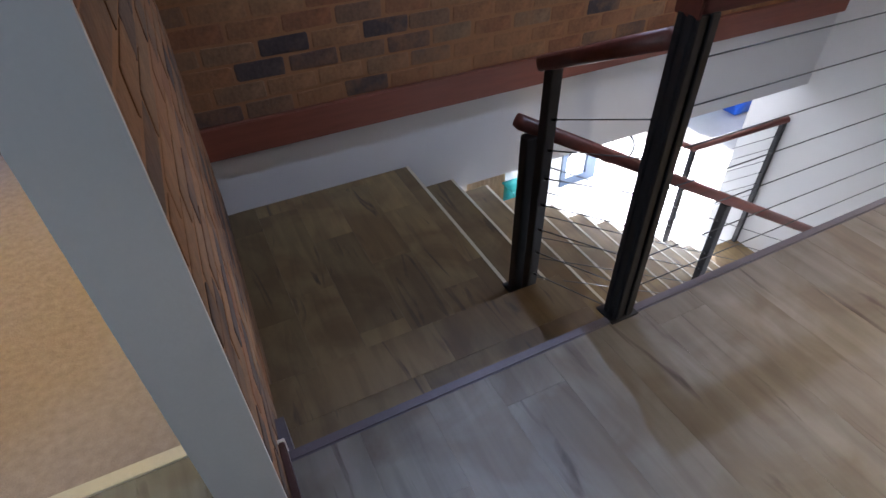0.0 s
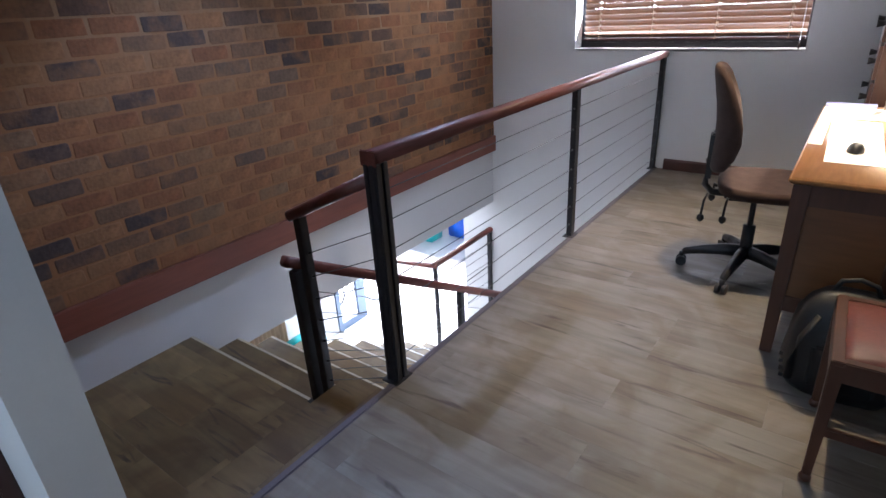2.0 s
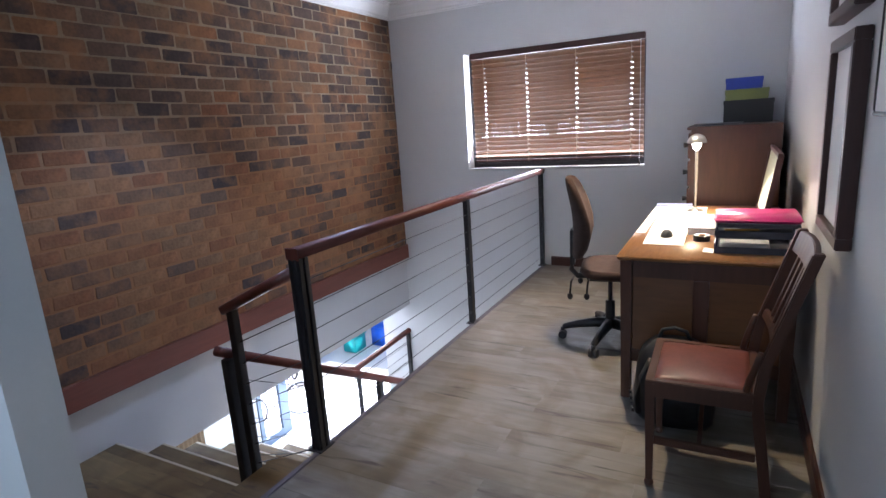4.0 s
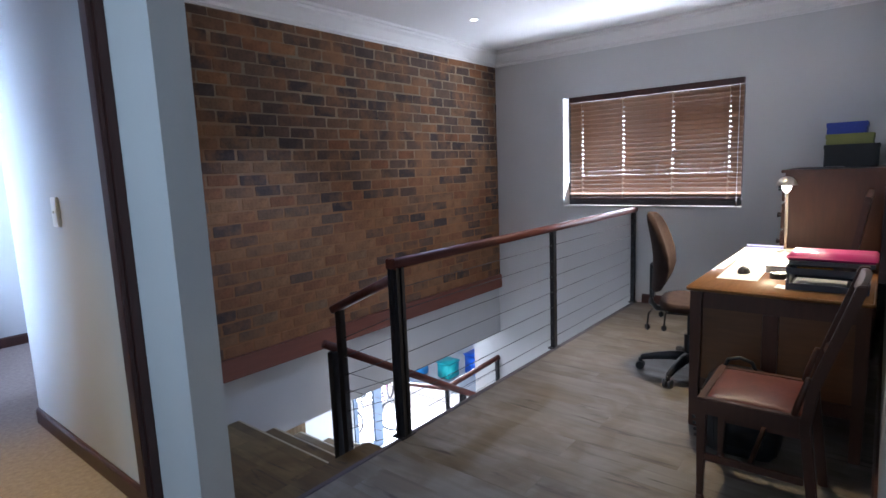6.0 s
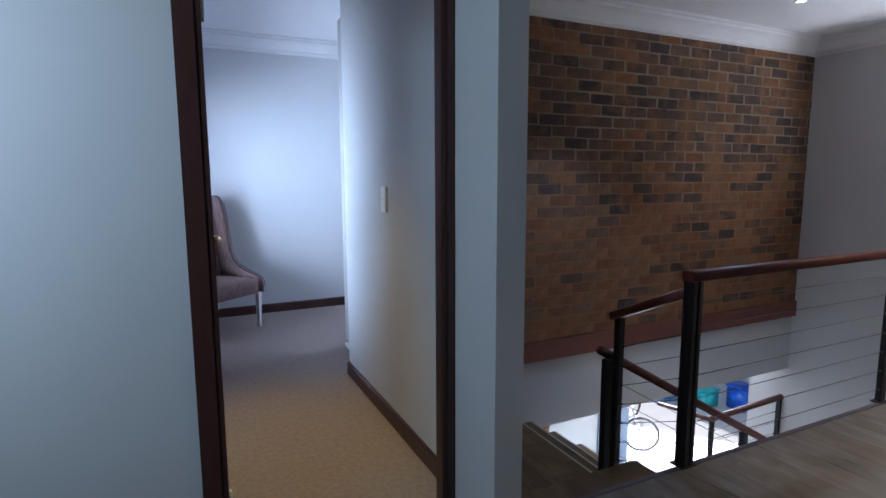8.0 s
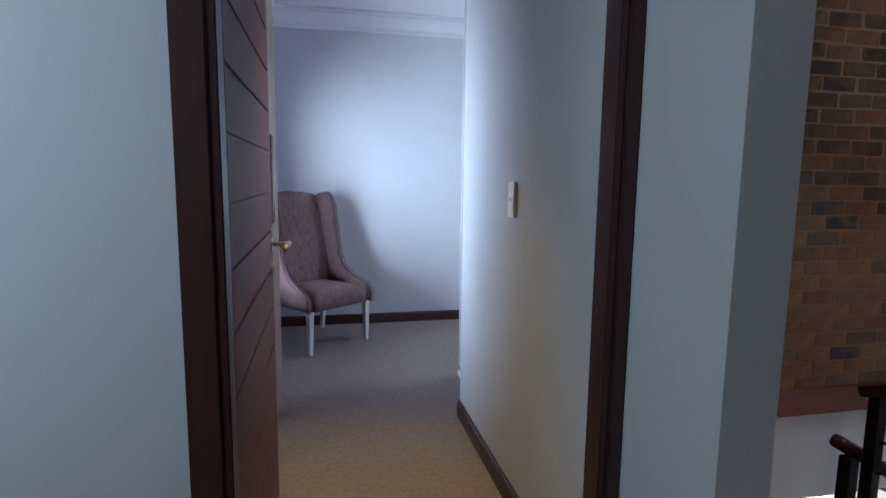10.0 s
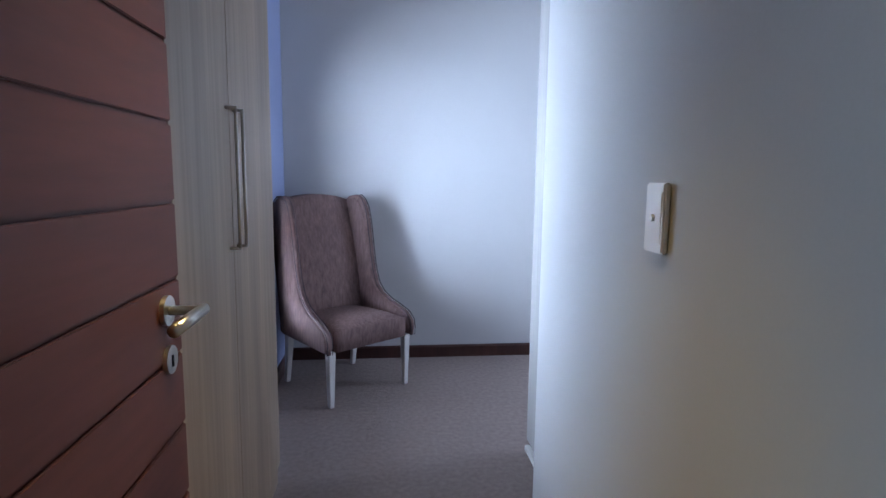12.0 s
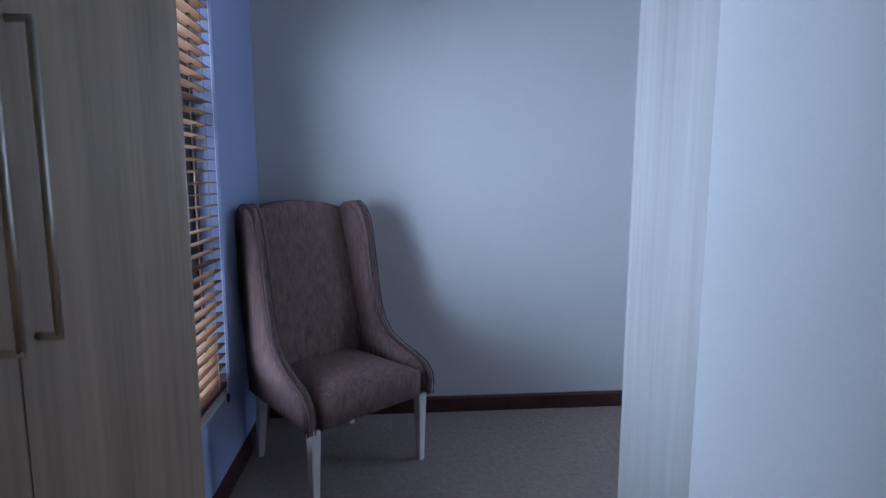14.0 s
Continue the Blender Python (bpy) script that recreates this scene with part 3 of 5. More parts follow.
def blind(name, label, axis_m, width, height, pitch, tilt, ladder, notch=0.03, group=""):
    """A wooden venetian blind hanging in the local x-z plane, top at 0, with room side -y."""
    ob = thing(name, label, "blind", group)
    ob.matrix_world = axis_m
    part("headrail", boxes(((0, -0.03, -0.055), (width, 0.03, 0.0))), DARKWOOD, ob, "dark wooden valance", False, 0.004)
    n = int((height - 0.09) / pitch)
    bm = bmesh.new()
    full = [(-0.025, -0.0045), (-0.012, 0.0), (0.012, 0.0), (0.025, -0.0045), (0.025, -0.0015), (0.012, 0.003), (-0.012, 0.003), (-0.025, -0.0015)]
    cut = [(min(u, 0.013), v) for u, v in full]
    c, s = math.cos(radians(tilt)), math.sin(radians(tilt))
    xs = [0.006] + [q for x in ladder for q in (x - notch / 2, x + notch / 2)] + [width - 0.006]
    for k, (xa, xb) in enumerate(zip(xs, xs[1:])):
        prof = cut if k % 2 else full
        ends = [[bm.verts.new((x, u * c - v * s, u * s + v * c)) for u, v in prof] for x in (xa, xb)]
        for i in range(8):
            j = (i + 1) % 8
            bm.faces.new((ends[0][i], ends[0][j], ends[1][j], ends[1][i]))
        bm.faces.new(list(reversed(ends[0])))
        bm.faces.new(ends[1])
    slat = part("slat", bm, SLAT, ob)
    slat.location = (0, 0, -0.085)
    for k in range(1, n):
        o = new("slat", slat.data)
        o.parent, o.location = ob, (0, 0, -0.085 - pitch * k)
    zb = -0.085 - pitch * n
    part("bottom_rail", boxes(((0.006, -0.025, zb - 0.008), (width - 0.006, 0.025, zb + 0.012))), DARKWOOD, ob, "", False, 0.003)
    for x in ladder:
        for y in (-0.026, 0.026):
            part("ladder_cord", boxes(((x - 0.0025, y - 0.0008, zb), (x + 0.0025, y + 0.0008, -0.05))), CORD, ob)
    part("pull_cord", tube(bmesh.new(), [(width - 0.035, -0.034, -0.05), (width - 0.035, -0.034, zb - 0.03)], 0.0015, 5), WHITEPL, ob)
    part("cord_tassel", lathe(bmesh.new(), [(0.004, 0), (0.009, -0.01), (0.007, -0.035), (0.002, -0.04)], 10, (width - 0.035, -0.034, zb - 0.03)), DARKWOOD, ob)
    return ob


def window_unit(name, label, m, width, height, mullions, transom=None):
    ob = structure(new(name), label, "window")
    ob.matrix_world = m
    f = 0.045
    part("window_frame", boxes(((0, 0, 0), (width, 0.05, f)), ((0, 0, height - f), (width, 0.05, height)), ((0, 0, f), (f, 0.05, height - f)), ((width - f, 0, f), (width, 0.05, height - f))), STEEL, ob)
    g = 0.1
    part("sash", boxes(((f, 0.006, f), (width - f, 0.044, g)), ((f, 0.006, height - g), (width - f, 0.044, height - f)), ((f, 0.006, g), (g, 0.044, height - g)), ((width - g, 0.006, g), (width - f, 0.044, height - g))), STEEL, ob)
    for x in mullions:
        part("mullion", boxes(((x - 0.03, -0.004, f), (x + 0.03, 0.046, height - f))), STEEL, ob)
    for z in ((transom[2],) if transom[0] > 0 else (transom[2], transom[2] + 0.52)):
        transom = (*transom[:2], z)
        part("transom", boxes(((transom[0], -0.007, transom[2] - 0.03), (transom[1], 0.043, transom[2] + 0.03))), STEEL, ob)
    pane = part("pane", boxes(((f, 0.02, f), (width - f, 0.025, height - f))), GLASS, ob, "clear glass")
    pane.visible_shadow = False
    return ob


# landing window in the east wall: local x runs along -y of the room, local y runs outward
LAND_W = Matrix(((0, 1, 0, 4.74), (-1, 0, 0, 2.35), (0, 0, 1, 0.96), (0, 0, 0, 1)))
window_unit("window_landing", "dark framed window behind the landing blind", LAND_W, 1.705, 1.12, [0.85], (0.85, 1.66, 0.50))
blind("wooden_blind", "closed orange-brown wooden venetian blind with pale ladder cords", Matrix(((0, 1, 0, 4.635), (-1, 0, 0, 2.285), (0, 0, 1, 2.078), (0, 0, 0, 1))), 1.632, 1.075, 0.0435, -57, (0.14, 0.57, 1.04, 1.52), 0.02)
part("window_sill", boxes(((0, -0.14, -0.01), (1.705, 0.0, 0.004))), TRIM, bpy.data.objects["window_landing"])
# bedroom window in the west wall: local x runs along +y of the room, local y runs outward
BED_W = Matrix(((0, -1, 0, -1.265), (1, 0, 0, WY0), (0, 0, 1, WZ0), (0, 0, 0, 1)))
window_unit("window_bedroom", "dark framed bedroom window behind an open blind", BED_W, WY1 - WY0, WZ1 - WZ0, [0.44], (0.0, 0.9, 0.64))
blind("wooden_blind", "open wooden venetian blind in the bedroom window", Matrix(((0, -1, 0, -1.207), (1, 0, 0, WY0 + 0.015), (0, 0, 1, WZ1), (0, 0, 0, 1))), 0.87, WZ1 - WZ0 - 0.01, 0.0455, -6, (0.12, 0.44, 0.76))
part("window_sill", boxes(((0, -0.085, -0.02), (WY1 - WY0, 0.0, 0.004))), TRIM, bpy.data.objects["window_bedroom"])

# ---- bedroom ----
GLOWWHITE = glow("lamp_glass", (1.0, 0.93, 0.8), 14.0)
SPOTGLOW = glow("downlight_lens", (0.95, 0.97, 1.0), 12.0)
KEYHOLE = material("keyhole_black", (0.01, 0.01, 0.01), 0.8, bump=0.0)

# open plank door, hinged on the frame and swung into the passage
door = structure(new("door_bedroom"), "open dark mahogany door with horizontal boards", "door")
door.matrix_world = pose(-0.85, 1.775, 0, 0, 0, 0.0)
DX0, DX1, DY0, DY1 = -0.04, -0.003, 0.0, 0.890
part("core", boxes(((DX0, DY0, 0.012), (DX1 - 0.006, DY1, 2.045))), DOORWOOD, door)
edges = [0.012] + [0.193 + 0.1377 * k for k in range(13)] + [2.045]
for a, b in zip(edges, edges[1:]):
    part("board", boxes(((DX1 - 0.0065, DY0 + 0.002, a + 0.003), (DX1, DY1 - 0.002, b - 0.003))), DOORWOOD, door, "", False, 0.002)
LZ, LY = 1.112, 0.818
lever = part("lever_handle", tube(bmesh.new(), [(DX1, LY, LZ), (DX1 + 0.052, LY, LZ), (DX1 + 0.058, LY - 0.004, LZ), (DX1 + 0.060, LY - 0.012, LZ)], 0.0085, 12), CHROME, door, "brushed nickel lever handle", True)
part("grip", tube(bmesh.new(), [(DX1 + 0.060, LY + 0.012, LZ), (DX1 + 0.060, LY - 0.125, LZ - 0.002)], 0.0105, 14), CHROME, lever, "", True)
part("rose", tube(bmesh.new(), [(DX1 - 0.001, LY, LZ), (DX1 + 0.008, LY, LZ)], 0.026, 24), CHROME, door, "round nickel rose", False)
part("escutcheon", tube(bmesh.new(), [(DX1 - 0.001, LY + 0.004, LZ - 0.088), (DX1 + 0.007, LY + 0.004, LZ - 0.088)], 0.025, 24), CHROME, door, "round nickel key plate", False)
part("keyhole", boxes(((DX1 + 0.0072, LY + 0.001, LZ - 0.1), (DX1 + 0.0085, LY + 0.007, LZ - 0.08))), KEYHOLE, door)


def wardrobe_unit(y0, y1, handle_y):
    """A tall cupboard with one laminate door and a bar handle."""
    ob = thing("wardrobe", "tall pale wood laminate wardrobe unit with long steel bar handle", "wardrobe", "wardrobes along the passage")
    part("carcass", boxes(((-1.5, y0, 0.0), (-0.956, y1, 2.74))), LAMINATE, ob)
    d = part("wardrobe_door", boxes(((-0.954, y0 + 0.0007, 0.09), (-0.935, y1 - 0.0007, 2.70))), LAMINATE, ob, "pale laminate door", False, 0.0015)
    part("plinth", boxes(((-0.955, y0, 0.0), (-0.946, y1, 0.085))), LAMINATE, ob)
    h = part("bar_handle", tube(bmesh.new(), [(-0.906, handle_y, 1.125), (-0.906, handle_y, 1.54)], 0.0055, 10), CHROME, d, "brushed steel bar handle", True)
    for z in (1.125, 1.536):
        part("handle_foot", tube(bmesh.new(), [(-0.935, handle_y, z), (-0.902, handle_y, z)], 0.0055, 10), CHROME, d, "", True)
    return ob


wardrobe_unit(3.346, 3.955, 3.384)
wardrobe_unit(2.874, 3.346, 3.308)
wardrobe_unit(2.391, 2.874, 2.416)
wardrobe_unit(1.908, 2.391, 2.366)


def built_in(y0, y1):
    ob = thing("cupboard", "pale grey laminate built-in cupboard beside the passage end", "cupboard", "built-in cupboards")
    part("carcass", boxes(((0.24, y0, 0.0), (0.8, y1, 2.6))), PANEL, ob)
    part("cupboard_door", boxes(((0.222, y0 + 0.002, 0.06), (0.24, y1 - 0.002, 2.58))), PANEL, ob, "", False, 0.002)
    part("toe_strip", boxes(((0.214, y0, 0.0), (0.24, y1, 0.03))), WHITEPL, ob, "white strip along the carpet", False, 0.004)


built_in(3.51, 4.143)


def switch_plate(m, knobs, label, w=0.075, h=0.14, deep=0.014):
    ob = thing("light_switch", label, "switch")
    ob.matrix_world = m
    part("plate", boxes(((-w / 2, -deep, -h / 2), (w / 2, 0.0, h / 2))), WHITEPL, ob, "", False, 0.003)
    part("inset", boxes(((-w / 2 + 0.008, -deep - 0.0015, -h / 2 + 0.02), (w / 2 - 0.008, -deep + 0.001, h / 2 - 0.02))), WHITEPL, ob, "", False, 0.0005)
    for x, z in knobs:
        part("rocker", tube(bmesh.new(), [(x, -deep - 0.001, z), (x, -deep - 0.005, z), (x, -deep - 0.007, z)], 0.0075, 14, 0.006), WHITEPL, ob, "small round rocker")
    return ob


# local -y looks into the room
switch_plate(Matrix(((0, 1, 0, 0.074), (-1, 0, 0, 2.683), (0, 0, 1, 1.268), (0, 0, 0, 1))), [(0, 0)], "small white plastic light switch on the passage wall")
switch_plate(Matrix(((-1, 0, 0, 0.18), (0, -1, 0, -0.3845), (0, 0, 1, 1.222), (0, 0, 0, 1))), [(0, 0.045), (0, 0.015), (0, -0.015), (0, -0.045)], "white plastic switch plate with four rockers beside the pictures", 0.08, 0.165, 0.014)


def wing_chair(m):
    ob = thing("wing_chair", "mauve chenille wing chair with dark piping and whitewashed legs", "chair")
    ob.matrix_world = m
    # seat: crowned cushion over an upholstered apron
    bm = bmesh.new()
    nx, ny = 10, 10
    grid = {}
    for i in range(nx + 1):
        for j in range(ny + 1):
            u, v = -1 + 2 * i / nx, -1 + 2 * j / ny
            hw = 0.262 + 0.012 * (1 - (v + 1) / 2)
            crown = (1 - abs(u) ** 4) * (1 - abs(v) ** 6)
            grid[i, j] = bm.verts.new((u * hw, -0.015 + v * 0.29, 0.462 + 0.05 * crown - 0.012 * v))
    for i in range(nx):
        for j in range(ny):
            bm.faces.new((grid[i, j], grid[i + 1, j], grid[i + 1, j + 1], grid[i, j + 1]))
    low = {}
    ring = [(i, 0) for i in range(nx + 1)] + [(nx, j) for j in range(1, ny + 1)] + [(i, ny) for i in range(nx - 1, -1, -1)] + [(0, j) for j in range(ny - 1, 0, -1)]
    for k in ring:
        c = grid[k].co
        low[k] = bm.verts.new((c.x, c.y + (0.004 if k[1] == 0 else 0), 0.345))
    for a, b in zip(ring, ring[1:] + ring[:1]):
        bm.faces.new((grid[a], grid[b], low[b], low[a]))
    bm.faces.new([low[k] for k in reversed(ring)])
    part("seat", bm, FABRIC, ob, "", True)
    def lean(y, z):
        return y + 0.085 * max(0.0, z - 0.48) / 0.78

    # sloping wings that run down into low arms
    outline = [(-0.315, 0.345), (-0.322, 0.40), (-0.312, 0.452), (-0.27, 0.497), (-0.20, 0.528), (-0.12, 0.556), (-0.045, 0.596), (0.005, 0.655), (0.03, 0.74), (0.042, 0.85), (0.05, 0.98), (0.058, 1.10), (0.075, 1.19), (0.105, 1.243), (0.15, 1.268), (0.205, 1.262), (0.25, 1.235), (0.29, 1.19), (0.312, 1.10), (0.318, 0.9), (0.312, 0.6), (0.30, 0.345)]
    for s in (-1, 1):
        bm = bmesh.new()

        def spread(y, z):
            return 0.262 + 0.035 * max(0.0, min(1.0, (0.1 - y) / 0.4)) + 0.012 * max(0.0, z - 0.6)
        inner = [bm.verts.new((s * (spread(y, z) - 0.042 * max(0.0, min(1.0, (y - 0.03) / 0.16))), lean(y, z), z)) for y, z in outline]
        outer = [bm.verts.new((s * (spread(y, z) + 0.058), lean(y, z), z)) for y, z in outline]
        n = len(outline)
        for loop, flip in ((inner, False), (outer, True)):
            bm.faces.new(loop if flip else list(reversed(loop)))
        for i in range(n):
            j = (i + 1) % n
            bm.faces.new((inner[i], inner[j], outer[j], outer[i]))
        bmesh.ops.recalc_face_normals(bm, faces=bm.faces)
        rim = [e for e in bm.edges if len(e.link_faces) == 2 and any(len(f.verts) > 4 for f in e.link_faces)]
        bmesh.ops.bevel(bm, geom=rim, offset=0.02, segments=4, affect="EDGES")
        wing = part("wing", bm, FABRIC, ob, "", True)
        for off in (0.011, 0.047):
            pts = [Vector((s * (spread(y, z) + off), lean(y, z) - 0.002 * (1 if y < 0.1 else 0), z + 0.001)) for y, z in outline[:-4]]
            part("piping", tube(bmesh.new(), pts, 0.0038, 6), PIPING, wing, "dark piping", True)
    # reclined back pad
    bm = bmesh.new()
    rows = []
    for k in range(13):
        q = k / 12
        z = 0.44 + 0.785 * q
        y = lean(0.155 + 0.075 * q - 0.02 * math.sin(math.pi * q), z)
        row = []
        for i in range(9):
            u = -1 + 2 * i / 8
            row.append(bm.verts.new((u * 0.268, y - 0.02 * (1 - u * u), z + (0.05 * (1 - u * u) if k == 12 else 0.025 * (1 - u * u) if k == 11 else 0))))
        rows.append(row)
    back = [[bm.verts.new((v.co.x, v.co.y + 0.105 + 0.02 * (1 - (v.co.x / 0.268) ** 2), v.co.z)) for v in row] for row in rows]
    for A, flip in ((rows, False), (back, True)):
        for r0, r1 in zip(A, A[1:]):
            for i in range(8):
                f = (r0[i], r0[i + 1], r1[i + 1], r1[i])
                bm.faces.new(f if not flip else tuple(reversed(f)))
    for i in range(8):
        bm.faces.new((rows[-1][i], rows[-1][i + 1], back[-1][i + 1], back[-1][i]))
        bm.faces.new((rows[0][i + 1], rows[0][i], back[0][i], back[0][i + 1]))
    for i in (0, 8):
        for k in range(12):
            bm.faces.new((rows[k][i], rows[k + 1][i], back[k + 1][i], back[k][i]))
    part("backrest", bm, FABRIC, ob, "", True)
    for x, y, dx, dy in ((-0.295, -0.275, 0, 0), (0.295, -0.275, 0, 0), (-0.27, 0.255, 0, 0.045), (0.27, 0.255, 0, 0.045)):
        bm = bmesh.new()
        top, bot = 0.024, 0.015
        a = [bm.verts.new((x + i * top, y + j * top, 0.35)) for i, j in ((-1, -1), (1, -1), (1, 1), (-1, 1))]
        b = [bm.verts.new((x + dx + i * bot, y + dy + j * bot, 0.0)) for i, j in ((-1, -1), (1, -1), (1, 1), (-1, 1))]
        bm.faces.new(a)
        bm.faces.new(list(reversed(b)))
        for i in range(4):
            j = (i + 1) % 4
            bm.faces.new((a[j], a[i], b[i], b[j]))
        part("leg", bm, LEGPAINT, ob, "whitewashed tapered leg", False, 0.003)
    return ob


wing_chair(pose(-0.73, 5.111, 0, 0, 0, 38.4) @ Matrix.Scale(0.958, 4))


def downlight(x, y, z):
    ob = thing("downlight", "small round white recessed ceiling downlight, switched on", "downlight", "ceiling downlights")
    ring = bmesh.new()
    n = 24
    rr = [[bm_v for bm_v in (ring.verts.new((x + r * math.cos(2 * math.pi * j / n), y + r * math.sin(2 * math.pi * j / n), z + dz)) for j in range(n))] for r, dz in ((0.047, -0.001), (0.044, -0.008), (0.034, -0.008), (0.031, 0.0))]
    for a, b in zip(rr, rr[1:]):
        for j in range(n):
            ring.faces.new((a[j], a[(j + 1) % n], b[(j + 1) % n], b[j]))
    part("ring", ring, WHITEPL, ob, "", True)
    part("lens", lathe(bmesh.new(), [(0.0, -0.004), (0.033, -0.004), (0.033, -0.001), (0.0, -0.001)], 20, (x, y, z)), SPOTGLOW, ob, "bright lens")


downlight(3.25, 2.5, CEIL_Z)
downlight(1.45, 2.3, CEIL_Z)
downlight(2.72, 0.62, CEIL_Z)
# unseen fixture, added to go with the passage lamp
downlight(-0.5, 2.55, BED_CEIL)

# ---- landing furniture ----
DT = 0.757
DESKPANEL = material("amber_oak_panel", (0.14, 0.056, 0.02), 0.4, spread=0.3, scale=4, fine=50, stretch=(1, 0.15, 1), bump=0.04, coat=0.2)
desk = thing("desk", "honey oak writing desk with panelled end", "desk")
part("desktop", boxes(((2.125, -0.335, DT - 0.026), (3.66, 0.43, DT))), OAK, desk, "worn honey oak desktop", True, 0.007)
part("apron", boxes(((2.16, -0.32, DT - 0.115), (3.63, 0.40, DT - 0.027))), BROWNWOOD, desk, "", False, 0.002)
for x in (2.165, 3.62):
    for y in (-0.30, 0.385):
        bm = bmesh.new()
        a = [bm.verts.new((x + i * 0.028, y + j * 0.028, DT - 0.028)) for i, j in ((-1, -1), (1, -1), (1, 1), (-1, 1))]
        b = [bm.verts.new((x + i * 0.022, y + j * 0.022, 0)) for i, j in ((-1, -1), (1, -1), (1, 1), (-1, 1))]
        bm.faces.new(a)
        bm.faces.new(list(reversed(b)))
        for i in range(4):
            bm.faces.new((a[(i + 1) % 4], a[i], b[i], b[(i + 1) % 4]))
        part("leg", bm, BROWNWOOD, desk, "", False, 0.003)
for x, s in ((2.17, 1), (3.615, -1)):
    part("end_rail", boxes(((x - 0.012, -0.28, 0.20), (x + 0.012, 0.365, 0.265))), BROWNWOOD, desk, "", False, 0.002)
    part("end_stile", boxes(((x - 0.012, 0.02, 0.266), (x + 0.012, 0.085, DT - 0.116))), BROWNWOOD, desk, "", False, 0.002)
    for y0, y1 in ((-0.275, 0.018), (0.087, 0.36)):
        part("end_panel", boxes(((x - 0.004, y0, 0.262), (x + 0.006, y1, DT - 0.112))), DESKPANEL, desk, "recessed oak panel")
for x0, x1 in ((2.185, 2.56), (3.22, 3.60)):
    part("pedestal", boxes(((x0, -0.29, 0.205), (x1, 0.37, DT - 0.118))), BROWNWOOD, desk)
    for k in range(3):
        z = 0.225 + 0.14 * k
        dr = part("drawer", boxes(((x0 + 0.012, 0.371, z), (x1 - 0.012, 0.386, z + 0.125))), BROWNWOOD, desk, "", False, 0.003)
        part("knob", tube(bmesh.new(), [((x0 + x1) / 2, 0.386, z + 0.062), ((x0 + x1) / 2, 0.412, z + 0.062)], 0.012, 12), BROWNWOOD, dr, "", True)


